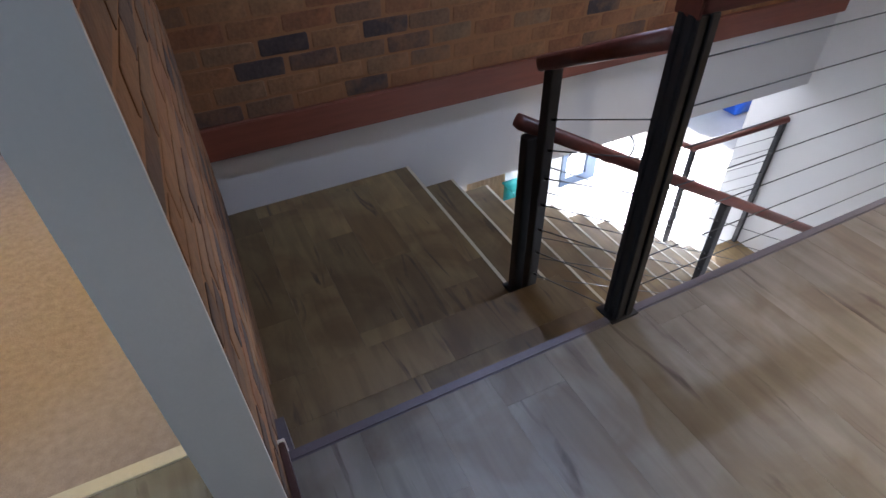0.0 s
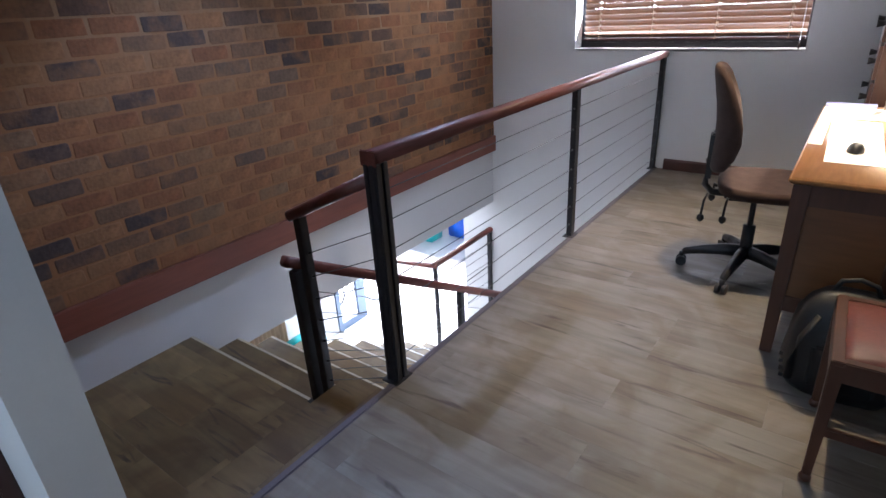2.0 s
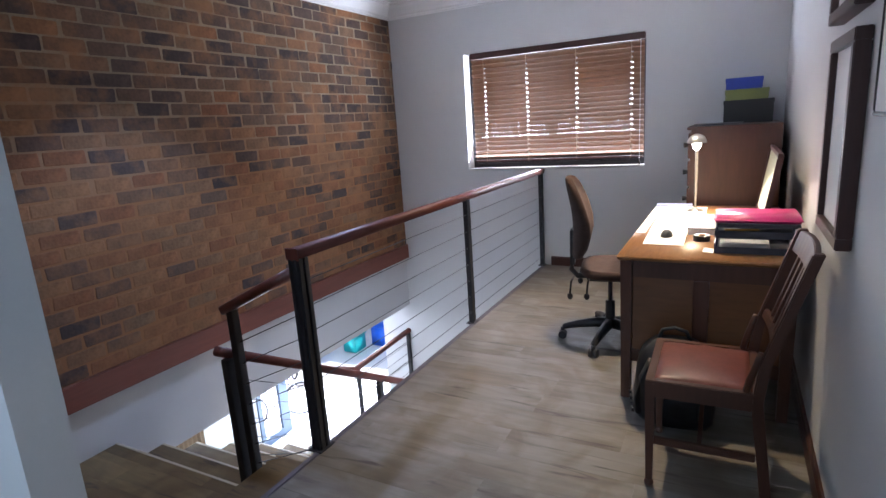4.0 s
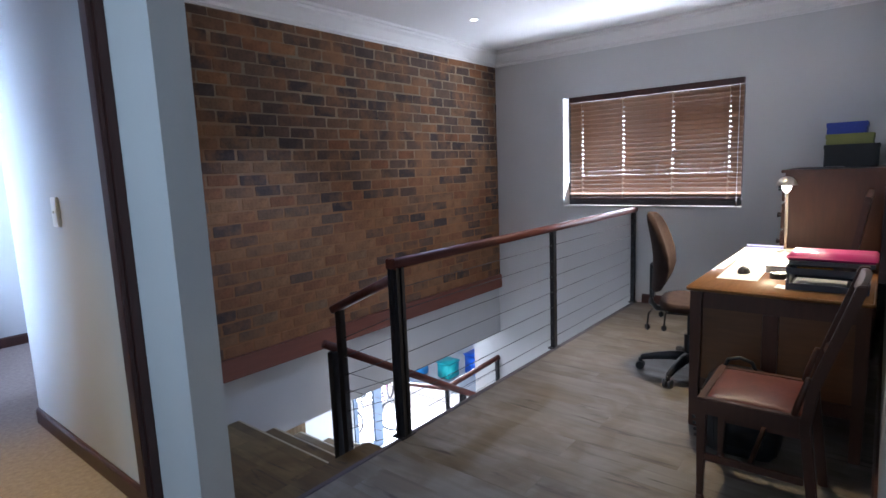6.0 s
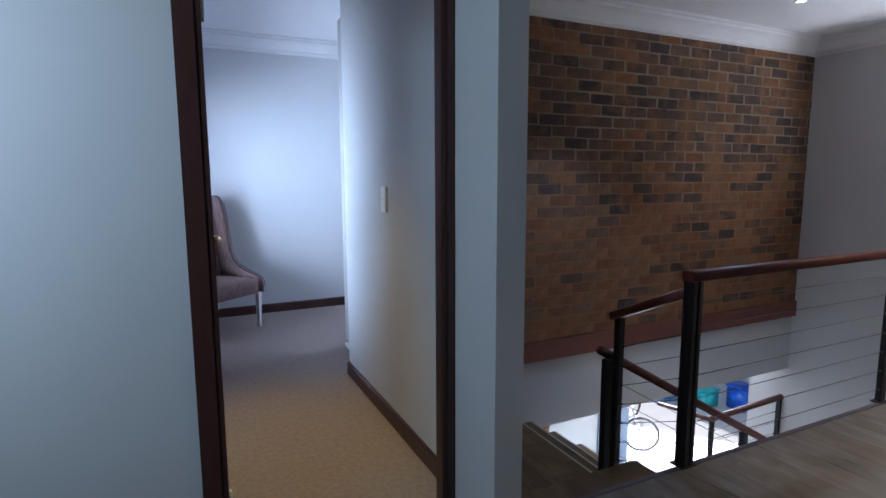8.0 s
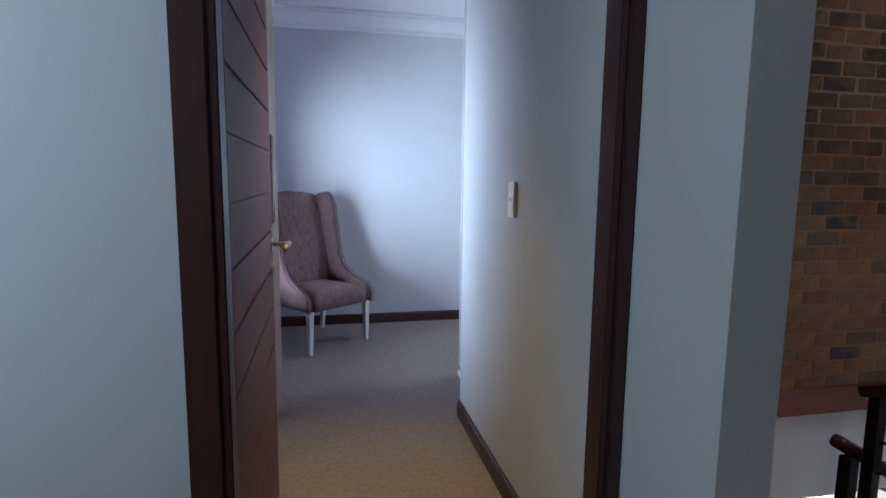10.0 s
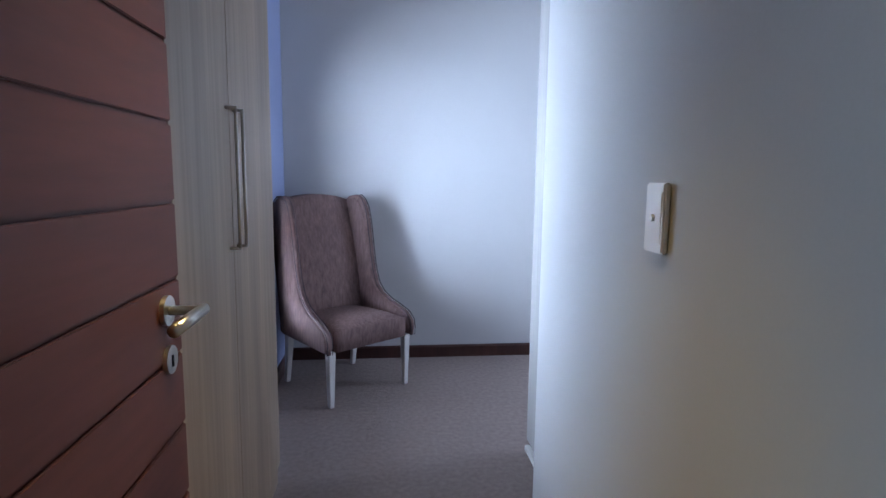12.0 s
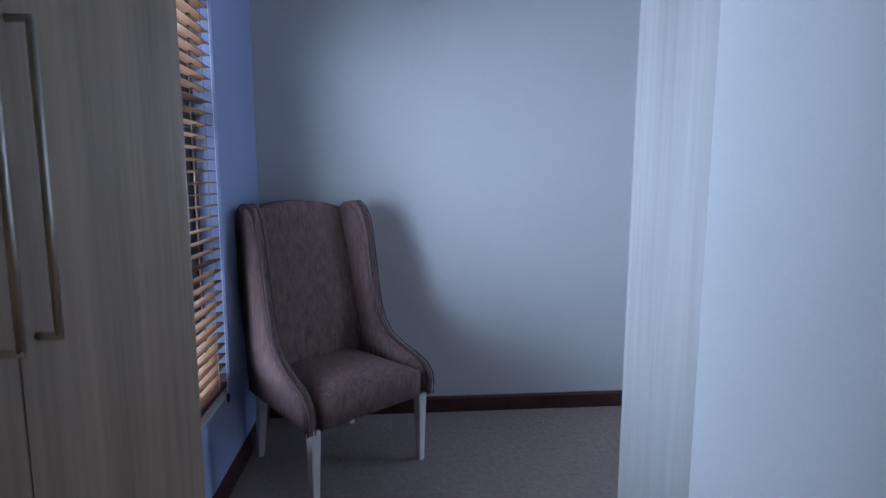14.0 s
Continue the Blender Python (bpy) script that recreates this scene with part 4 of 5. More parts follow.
def dining_chair(m):
    ob = thing("dining_chair", "old brown wooden chair with a worn red leather seat", "chair")
    ob.matrix_world = m
    w, d = 0.215, 0.19
    part("seat_frame", boxes(((-w, -d, 0.385), (w, -d + 0.03, 0.452)), ((-w, d - 0.03, 0.385), (w, d, 0.452)), ((-w, -d + 0.03, 0.385), (-w + 0.03, d - 0.03, 0.452)), ((w - 0.03, -d + 0.03, 0.385), (w, d - 0.03, 0.452))), BROWNWOOD, ob, "", False, 0.003)
    bm = bmesh.new()
    n = 10
    g = [[bm.verts.new(((-1 + 2 * i / n) * (w - 0.022), (-1 + 2 * j / n) * (d - 0.022), 0.446 + 0.026 * (1 - abs(-1 + 2 * i / n) ** 3) * (1 - abs(-1 + 2 * j / n) ** 3) + 0.002 * math.sin(3.1 * i + 1.7 * j))) for j in range(n + 1)] for i in range(n + 1)]
    for i in range(n):
        for j in range(n):
            bm.faces.new((g[i][j], g[i + 1][j], g[i + 1][j + 1], g[i][j + 1]))
    edge = [g[i][0] for i in range(n + 1)] + [g[n][j] for j in range(1, n + 1)] + [g[i][n] for i in range(n - 1, -1, -1)] + [g[0][j] for j in range(n - 1, 0, -1)]
    low = [bm.verts.new((v.co.x, v.co.y, 0.42)) for v in edge]
    for i in range(len(edge)):
        j = (i + 1) % len(edge)
        bm.faces.new((edge[i], edge[j], low[j], low[i]))
    bm.faces.new(list(reversed(low)))
    part("cushion", bm, LEATHER, ob, "worn red leather cushion", True)
    for s in (-1, 1):
        # front leg: tapered with a small turned foot
        x, y = s * (w - 0.018), d - 0.018
        bm = bmesh.new()
        a = [bm.verts.new((x + i * 0.019, y + j * 0.019, 0.44)) for i, j in ((-1, -1), (1, -1), (1, 1), (-1, 1))]
        b = [bm.verts.new((x + i * 0.012, y + j * 0.012, 0.03)) for i, j in ((-1, -1), (1, -1), (1, 1), (-1, 1))]
        bm.faces.new(a)
        bm.faces.new(list(reversed(b)))
        for i in range(4):
            bm.faces.new((a[(i + 1) % 4], a[i], b[i], b[(i + 1) % 4]))
        leg = part("leg", bm, BROWNWOOD, ob, "", False, 0.003)
        part("foot", lathe(bmesh.new(), [(0.010, 0), (0.017, 0.008), (0.018, 0.02), (0.012, 0.032)], 12, (x, y, 0)), BROWNWOOD, leg, "", True)
        # back leg runs up into the leaning back post
        bm = bmesh.new()
        pts = [(-d - 0.035, 0.0), (-d + 0.015, 0.42), (-d - 0.002, 0.56), (-d - 0.125, 0.955)]
        prev = None
        for k, (py, pz) in enumerate(pts):
            ring = [bm.verts.new((s * (w - 0.016) + i * 0.016, py + j * 0.018, pz)) for i, j in ((-1, -1), (1, -1), (1, 1), (-1, 1))]
            if prev:
                for i in range(4):
                    bm.faces.new((prev[i], prev[(i + 1) % 4], ring[(i + 1) % 4], ring[i]))
            else:
                bm.faces.new(list(reversed(ring)))
            prev = ring
        bm.faces.new(prev)
        part("back_post", bm, BROWNWOOD, ob, "", False, 0.004)
        part("side_stretcher", boxes(((s * (w - 0.018) - 0.008, -d + 0.01, 0.185), (s * (w - 0.018) + 0.008, d - 0.02, 0.215))), BROWNWOOD, ob, "", False, 0.003)
        # bent bracket between post and seat
        part("bracket", tube(bmesh.new(), [(s * (w - 0.02), -d + 0.01, 0.60), (s * (w - 0.018), -d + 0.022, 0.56), (s * (w - 0.018), -d + 0.04, 0.5), (s * (w - 0.018), -d + 0.05, 0.452)], 0.012, 8), BROWNWOOD, ob, "", True)
    part("cross_stretcher", boxes(((-w + 0.02, -0.008, 0.188), (w - 0.02, 0.008, 0.212))), BROWNWOOD, ob, "", False, 0.003)

    def back_y(z):
        return -d - 0.002 - 0.123 * (z - 0.56) / 0.395
    for z0, z1, t in ((0.875, 0.95, 0.02), (0.60, 0.635, 0.016)):
        bm = bmesh.new()
        prev = None
        for i in range(9):
            u = -1 + 2 * i / 8
            rise = 0.012 * (1 - u * u) if z0 > 0.8 else 0
            ring = [bm.verts.new((u * (w - 0.03), back_y(z) - 0.014 * (1 - u * u) + o, z + (rise if z == z1 else 0))) for z, o in ((z0, -t / 2), (z1, -t / 2), (z1, t / 2), (z0, t / 2))]
            if prev:
                for k in range(4):
                    bm.faces.new((prev[k], prev[(k + 1) % 4], ring[(k + 1) % 4], ring[k]))
            else:
                bm.faces.new(list(reversed(ring)))
            prev = ring
        bm.faces.new(prev)
        part("back_rail", bm, BROWNWOOD, ob, "", False, 0.003)
    for x in (-0.11, -0.037, 0.037, 0.11):
        part("back_slat", beam(bmesh.new(), (x, back_y(0.62) - 0.012, 0.62), (x, back_y(0.89) - 0.012, 0.89), 0.03, 0.009, (0, 1, 0)), BROWNWOOD, ob, "", False, 0.002)
    return ob


dining_chair(pose(1.675, 0.015, 0, 0, 0, 1))


def office_chair(m):
    ob = thing("office_chair", "brown cloth swivel office chair on a black five-star base", "chair")
    ob.matrix_world = m
    part("column", tube(bmesh.new(), [(0, 0, 0.10), (0, 0, 0.27)], 0.03, 16), BLACKPL, ob, "", True)
    part("gas_lift", tube(bmesh.new(), [(0, 0, 0.26), (0, 0, 0.42)], 0.014, 14), STEEL, ob, "", True)
    part("mechanism", boxes(((-0.07, -0.09, 0.41), (0.07, 0.14, 0.445))), BLACKPL, ob, "", False, 0.01)
    for k in range(5):
        a = radians(18 + 72 * k)
        c, s = math.cos(a), math.sin(a)
        bm = bmesh.new()
        prev = None
        for q, zc, w, h in ((0.0, 0.125, 0.03, 0.03), (0.1, 0.122, 0.027, 0.027), (0.2, 0.105, 0.022, 0.022), (0.30, 0.08, 0.018, 0.016)):
            ring = [bm.verts.new((c * q - s * i * w, s * q + c * i * w, zc + j * h)) for i, j in ((-1, -1), (1, -1), (0.7, 1), (-0.7, 1))]
            if prev:
                for i in range(4):
                    bm.faces.new((prev[i], prev[(i + 1) % 4], ring[(i + 1) % 4], ring[i]))
            else:
                bm.faces.new(list(reversed(ring)))
            prev = ring
        bm.faces.new(prev)
        arm = part("base_arm", bm, BLACKPL, ob, "", True, 0.006)
        for side in (-1, 1):
            o = Vector((c * 0.30 - s * side * 0.016, s * 0.30 + c * side * 0.016, 0.027))
            ax = Vector((-s, c, 0)) * 0.009
            part("caster", tube(bmesh.new(), [o - ax, o + ax], 0.027, 16), BLACKPL, arm, "black twin caster wheel", False)
        part("caster_hood", tube(bmesh.new(), [(c * 0.30, s * 0.30, 0.045), (c * 0.30, s * 0.30, 0.075)], 0.014, 10), BLACKPL, arm, "", True)
    # seat pad: rounded, thicker at the back
    bm = bmesh.new()
    lay = [(0.455, 0.86), (0.468, 0.97), (0.49, 1.0), (0.512, 0.97), (0.522, 0.85), (0.524, 0.55), (0.522, 0.2)]
    rings = []
    for z, k in lay:
        ring = []
        for j in range(28):
            t = 2 * math.pi * j / 28
            cx, sy = math.cos(t), math.sin(t)
            ring.append(bm.verts.new((math.copysign(abs(cx) ** 0.62, cx) * 0.235 * k, math.copysign(abs(sy) ** 0.62, sy) * 0.215 * k - 0.035, z - 0.012 * (k < 0.9) * (z > 0.5))))
        rings.append(ring)
    for a, b in zip(rings, rings[1:]):
        for j in range(28):
            bm.faces.new((a[j], a[(j + 1) % 28], b[(j + 1) % 28], b[j]))
    bm.faces.new(list(reversed(rings[0])))
    bm.faces.new(rings[-1])
    part("seat", bm, SEATCLOTH, ob, "", True)
    # backrest: waisted pad with a forward lumbar bulge
    bm = bmesh.new()
    rings = []
    for z, y, hw, th in ((0.56, 0.205, 0.10, 0.018), (0.58, 0.20, 0.15, 0.032), (0.64, 0.186, 0.185, 0.045), (0.72, 0.176, 0.205, 0.05), (0.80, 0.182, 0.21, 0.047), (0.88, 0.198, 0.205, 0.041), (0.96, 0.22, 0.19, 0.035), (1.02, 0.237, 0.165, 0.03), (1.055, 0.247, 0.12, 0.022), (1.066, 0.25, 0.06, 0.012)):
        ring = []
        for j in range(24):
            t = 2 * math.pi * j / 24
            cx, sy = math.cos(t), math.sin(t)
            x = math.copysign(abs(cx) ** 0.7, cx) * hw
            ring.append(bm.verts.new((x, y + math.copysign(abs(sy) ** 0.7, sy) * th - 0.05 * (x / 0.21) ** 2, z)))
        rings.append(ring)
    for a, b in zip(rings, rings[1:]):
        for j in range(24):
            bm.faces.new((a[j], a[(j + 1) % 24], b[(j + 1) % 24], b[j]))
    bm.faces.new(list(reversed(rings[0])))
    bm.faces.new(rings[-1])
    part("backrest", bm, SEATCLOTH, ob, "", True)
    part("back_shell", boxes(((-0.05, 0.215, 0.50), (0.05, 0.243, 0.74))), BLACKPL, ob, "", False, 0.01)
    part("back_bar", tube(bmesh.new(), [(0, 0.10, 0.43), (0, 0.20, 0.43), (0, 0.238, 0.47), (0, 0.233, 0.6)], 0.018, 10), BLACKPL, ob, "", True)
    for x, y in ((-0.12, 0.12), (-0.12, 0.22), (0.12, 0.18)):
        lv = part("lever", tube(bmesh.new(), [(x * 0.6, y, 0.44), (x * 1.3, y + 0.01, 0.43), (x * 1.4, y + 0.015, 0.36)], 0.006, 8), STEEL, ob, "", True)
        part("lever_knob", lathe(bmesh.new(), [(0.004, 0.02), (0.016, 0.012), (0.018, -0.006), (0.008, -0.02)], 12, (x * 1.4, y + 0.015, 0.345)), BLACKPL, lv, "", True)
    return ob


office_chair(pose(2.87, 0.60, 0, 0, 0, 10))

# tall chest of drawers in the corner, its fronts towards the stair
chest = thing("chest_of_drawers", "tall dark brown wooden chest of drawers", "chest")
CX0, CX1, CY0, CY1, CZ = 3.80, 4.575, -0.335, 0.225, 1.295
part("carcass", boxes(((CX0, CY0, 0.06), (CX1, CY1, CZ - 0.022))), BROWNWOOD, chest, "", False, 0.003)
part("top_board", boxes(((CX0 - 0.018, CY0, CZ - 0.022), (CX1 + 0.01, CY1 + 0.025, CZ))), BROWNWOOD, chest, "", False, 0.004)
part("plinth", boxes(((CX0 - 0.008, CY0, 0.0), (CX1, CY1 + 0.012, 0.06))), BROWNWOOD, chest, "", False, 0.003)
for k in range(6):
    z = 0.085 + 0.197 * k
    d = part("drawer", boxes(((CX0 + 0.02, CY1 + 0.001, z), (CX1 - 0.02, CY1 + 0.018, z + 0.18))), BROWNWOOD, chest, "", False, 0.004)
    for x in (CX0 + 0.14, CX1 - 0.14):
        part("knob", tube(bmesh.new(), [(x, CY1 + 0.018, z + 0.09), (x, CY1 + 0.035, z + 0.09), (x, CY1 + 0.042, z + 0.09), (x, CY1 + 0.055, z + 0.09)], 0.012, 12, 0.02), BLACKPL, d, "dark round knob", True)

BLUE = material("blue_card", (0.015, 0.04, 0.32), 0.45, spread=0.1, bump=0.02)
GREEN = material("olive_card", (0.22, 0.24, 0.07), 0.6, spread=0.1, bump=0.02)
BLACKCARD = material("black_card", (0.014, 0.014, 0.016), 0.55, spread=0.2, bump=0.03)
PINK = material("pink_folder", (0.55, 0.035, 0.19), 0.4, spread=0.08, bump=0.02)
SLATE = material("slate_grey_plastic", (0.045, 0.045, 0.06), 0.4, spread=0.15, bump=0.02)


def storage_box(label, mat, x0, x1, y0, y1, z0, z1):
    ob = thing("storage_box", label, "box", "boxes stacked on the chest")
    part("tray", boxes(((x0 + 0.004, y0 + 0.004, z0), (x1 - 0.004, y1 - 0.004, z1 - 0.03))), mat, ob, "", False, 0.003)
    part("lid", boxes(((x0, y0, z1 - 0.034), (x1, y1, z1))), mat, ob, "", False, 0.003)


storage_box("black cardboard storage box on the chest", BLACKCARD, 4.12, 4.5, -0.29, 0.035, CZ, CZ + 0.165)
storage_box("olive green cardboard box in the stack", GREEN, 4.13, 4.47, -0.255, 0.028, CZ + 0.165, CZ + 0.24)
storage_box("blue cardboard box on top of the stack", BLUE, 4.14, 4.45, -0.215, 0.028, CZ + 0.24, CZ + 0.322)
sheets = thing("paper_stack", "loose papers lying on the chest top", "papers")
part("sheets", boxes(((3.9, 0.02, CZ), (4.11, 0.21, CZ + 0.006)), ((3.86, -0.1, CZ + 0.0065), (4.08, 0.16, CZ + 0.011))), SLATE, sheets, "")

# desk lamp
lamp = thing("desk_lamp", "bright desk lamp with a slim curved stem and domed shade", "lamp")
LX, LYY, LH = 3.36, 0.16, 1.235
part("base", lathe(bmesh.new(), [(0.052, 0), (0.054, 0.006), (0.042, 0.014), (0.012, 0.02), (0.009, 0.026)], 24, (LX + 0.06, LYY, DT)), CHROME, lamp, "", True)
part("stem", tube(bmesh.new(), [(LX + 0.06, LYY, DT + 0.02), (LX + 0.06, LYY, DT + 0.12), (LX + 0.045, LYY, DT + 0.26), (LX + 0.02, LYY, DT + 0.38), (LX + 0.002, LYY, DT + 0.45), (LX, LYY, LH + 0.02)], 0.009, 10), CHROME, lamp, "", True)
bm = bmesh.new()
prof = [(0.058, -0.028), (0.054, -0.010), (0.043, 0.010), (0.027, 0.022), (0.010, 0.029)]
rings = [[bm.verts.new((LX + r * math.cos(2 * math.pi * j / 24), LYY + r * math.sin(2 * math.pi * j / 24), LH + z)) for j in range(24)] for r, z in prof]
for a, b in zip(rings, rings[1:]):
    for j in range(24):
        bm.faces.new((a[j], a[(j + 1) % 24], b[(j + 1) % 24], b[j]))
bm.faces.new(rings[-1])
part("shade", bm, CHROME, lamp, "small domed shade", True)
part("bulb", lathe(bmesh.new(), [(0.006, 0.024), (0.018, 0.008), (0.027, -0.018), (0.025, -0.05), (0.015, -0.07), (0.0, -0.078)], 16, (LX, LYY, LH)), GLOWWHITE, lamp, "glowing bulb", True)
glowlamp = new("desk_lamp_light", bpy.data.lights.new("desk_lamp_light", "SPOT"))
glowlamp.data.energy, glowlamp.data.color, glowlamp.data.shadow_soft_size = 46, (1.0, 0.82, 0.56), 0.03
glowlamp.data.spot_size, glowlamp.data.spot_blend = radians(134), 0.15
glowlamp.matrix_world = look((LX, LYY, LH - 0.1), (LX - 0.52, LYY + 0.001, 0))

# papers and small things on the desk


def flat_sheet(name, label, category, corners, thick, mat, z=DT):
    ob = thing(name, label, category)
    bm = bmesh.new()
    lo = [bm.verts.new((x, y, z + 0.0005)) for x, y in corners]
    hi = [bm.verts.new((x, y, z + thick)) for x, y in corners]
    bm.faces.new(list(reversed(lo)))
    bm.faces.new(hi)
    for i in range(len(lo)):
        j = (i + 1) % len(lo)
        bm.faces.new((lo[i], lo[j], hi[j], hi[i]))
    part("sheet", bm, mat, ob)
    return ob


flat_sheet("paper", "large white sheet of paper under the mouse", "paper", ((2.38, 0.345), (2.38, 0.15), (3.2, 0.165), (3.24, 0.365)), 0.002, PAPER, DT)
flat_sheet("paper", "white paper lying along the back of the desk", "paper", ((2.66, 0.42), (2.66, 0.37), (3.26, 0.372), (3.27, 0.09), (3.57, 0.09), (3.57, 0.42)), 0.003, PAPER, DT)
flat_sheet("folder", "pale blue folder at the far edge of the desk", "folder", ((3.58, 0.415), (3.575, 0.19), (3.65, 0.19), (3.65, 0.42)), 0.016, material("pale_blue_card", (0.3, 0.33, 0.62), 0.5, bump=0.02), DT)
nb = thing("notebook", "thick grey patterned notebook on the desk", "notebook")
part("pages", boxes(((2.64, 0.0, DT + 0.003), (3.08, 0.15, DT + 0.036))), PAPER, nb, "white page block")
part("cover", boxes(((2.635, -0.005, DT + 0.0365), (3.085, 0.155, DT + 0.041))), material("grey_patterned_card", (0.15, 0.14, 0.13), 0.6, spread=0.5, scale=40, fine=120, bump=0.05), nb, "", False, 0.001)
mouse = thing("computer_mouse", "black computer mouse lying on the white paper", "mouse")
bm = bmesh.new()
prev = None
rings = []
for q in range(9):
    s = -1 + 2 * q / 8
    k = math.sqrt(max(0.02, 1 - s * s * 0.96))
    rings.append([bm.verts.new((2.585 + s * 0.055, 0.25 + 0.031 * k * math.cos(math.pi * j / 8), DT + 0.003 + 0.036 * k * math.sin(math.pi * j / 8) * (1.05 - 0.2 * s))) for j in range(9)])
for a, b in zip(rings, rings[1:]):
    for j in range(8):
        bm.faces.new((a[j], a[j + 1], b[j + 1], b[j]))
    bm.faces.new((a[8], a[0], b[0], b[8]))
bm.faces.new(rings[0])
bm.faces.new(list(reversed(rings[-1])))
part("shell", bm, BLACKPL, mouse, "", True)
tape = thing("tape_roll", "black roll of tape lying on the desk", "tape")
bm = bmesh.new()
rr = [[bm.verts.new((2.515 + r * math.cos(2 * math.pi * j / 20), 0.075 + r * math.sin(2 * math.pi * j / 20), DT + z)) for j in range(20)] for r, z in ((0.04, 0.0), (0.04, 0.03), (0.026, 0.03), (0.026, 0.0))]
for a, b in zip(rr, rr[1:] + rr[:1]):
    for j in range(20):
        bm.faces.new((a[j], a[(j + 1) % 20], b[(j + 1) % 20], b[j]))
part("roll", bm, BLACKPL, tape)
part("core", lathe(bmesh.new(), [(0.0255, 0.002), (0.0255, 0.028), (0.022, 0.028), (0.022, 0.002)], 16, (2.515, 0.075, DT)), OAK, tape)
tray = thing("letter_tray", "two-tier slate grey letter tray holding papers", "letter tray")
for k in range(2):
    z = DT + 0.004 + 0.075 * k
    part("tier", boxes(((2.24, -0.31, z), (2.57, 0.01, z + 0.004)), ((2.24, -0.31, z + 0.004), (2.57, -0.306, z + 0.045)), ((2.24, 0.006, z + 0.004), (2.57, 0.01, z + 0.045)), ((2.566, -0.306, z + 0.004), (2.57, 0.006, z + 0.045)), ((2.24, -0.306, z + 0.004), (2.244, 0.006, z + 0.03))), SLATE, tray, "", False)
    if k == 0:
        part("sheet_pack", boxes(((2.25, -0.22, z + 0.005), (2.50, -0.01, z + 0.014))), PAPER, tray, "white papers")
for x, y in ((2.25, -0.3), (2.56, -0.3), (2.25, 0.0), (2.56, 0.0)):
    part("riser_post", boxes(((x - 0.006, y - 0.004, DT + 0.001), (x + 0.006, y + 0.004, DT + 0.125))), SLATE, tray)
fold = thing("ring_folder", "dark grey folder lying on the letter tray", "folder")
part("cover", boxes(((2.235, -0.325, DT + 0.126), (2.56, 0.0, DT + 0.144))), SLATE, fold, "", False, 0.002)
pk = thing("pink_folder", "bright pink folder on top of the tray stack", "folder")
part("cover", boxes(((2.25, -0.335, DT + 0.1445), (2.56, 0.015, DT + 0.164))), PINK, pk, "", True, 0.008)
yel = thing("pencil", "orange pencil lying in the letter tray", "pencil")
part("shaft", tube(bmesh.new(), [(2.28, -0.03, DT + 0.106), (2.30, -0.17, DT + 0.106)], 0.004, 6), material("orange_paint", (0.6, 0.25, 0.03), 0.4, bump=0.0), yel, "")
flat_sheet("note", "small white note at the edge of the letter tray", "paper", ((2.26, 0.06), (2.24, 0.012), (2.33, 0.012), (2.35, 0.055)), 0.002, PAPER, DT)

# framed picture leaning on the wall at the back of the desk
lean = thing("framed_picture", "dark framed pale green picture leaning on the desk against the wall", "picture")
lean.matrix_world = pose(2.82, -0.205, DT + 0.003, 9, 0, 0)
part("picture_frame", boxes(((0, -0.015, 0), (0.775, 0.012, 0.025)), ((0, -0.015, 0.385), (0.775, 0.012, 0.41)), ((0, -0.015, 0.025), (0.025, 0.012, 0.385)), ((0.75, -0.015, 0.025), (0.775, 0.012, 0.385))), DARKWOOD, lean, "", False, 0.003)
part("canvas", boxes(((0.02, -0.012, 0.02), (0.755, 0.004, 0.39))), material("pale_green_print", (0.42, 0.46, 0.36), 0.5, spread=0.15, scale=5, fine=40, bump=0.02), lean)
part("backing", boxes(((0.01, -0.018, 0.01), (0.765, -0.0125, 0.40))), BROWNWOOD, lean)

# pictures on the wall beside the desk, facing the stair


def wall_picture(label, x0, x1, z0, z1, deep, frame_mat, face_mat, rim=0.04):
    ob = thing("wall_picture", label, "picture", "pictures on the desk wall")
    y0 = -0.3845
    part("picture_frame", boxes(((x0, y0, z0), (x1, y0 + deep, z0 + rim)), ((x0, y0, z1 - rim), (x1, y0 + deep, z1)), ((x0, y0, z0 + rim), (x0 + rim, y0 + deep, z1 - rim)), ((x1 - rim, y0, z0 + rim), (x1, y0 + deep, z1 - rim))), frame_mat, ob, "", False, 0.003)
    part("print", boxes(((x0 + rim, y0 + 0.001, z0 + rim), (x1 - rim, y0 + deep * 0.55, z1 - rim))), face_mat, ob)
    return ob


wall_picture("dark wooden framed picture hanging beside the desk", 1.48, 1.95, 0.965, 1.62, 0.045, DARKWOOD, PAPER)
wall_picture("dark wooden framed picture hanging high beside the desk", 1.5, 2.02, 1.68, 2.25, 0.05, DARKWOOD, PAPER)
wall_picture("white mounted print with a thin black edge", 0.51, 1.35, 1.372, 2.2, 0.009, BLACKPL, PAPER, 0.012)

# backpack on the floor against the desk end
bag = thing("backpack", "black nylon backpack slumped against the desk end", "backpack")
bm = bmesh.new()
rng = random.Random(11)
rings = []
for z, k in ((0.0, 0.84), (0.03, 0.97), (0.10, 1.0), (0.2, 0.98), (0.29, 0.93), (0.35, 0.8), (0.395, 0.55), (0.41, 0.2)):
    ring = []
    for j in range(26):
        t = 2 * math.pi * j / 26
        c, s = math.cos(t), math.sin(t)
        w = 1 + 0.035 * math.sin(5 * t + 9 * z) + 0.02 * rng.uniform(-1, 1)
        ring.append(bm.verts.new((2.02 + math.copysign(abs(c) ** 0.7, c) * 0.105 * k * w, 0.145 + math.copysign(abs(s) ** 0.7, s) * 0.18 * k * w, z)))
    rings.append(ring)
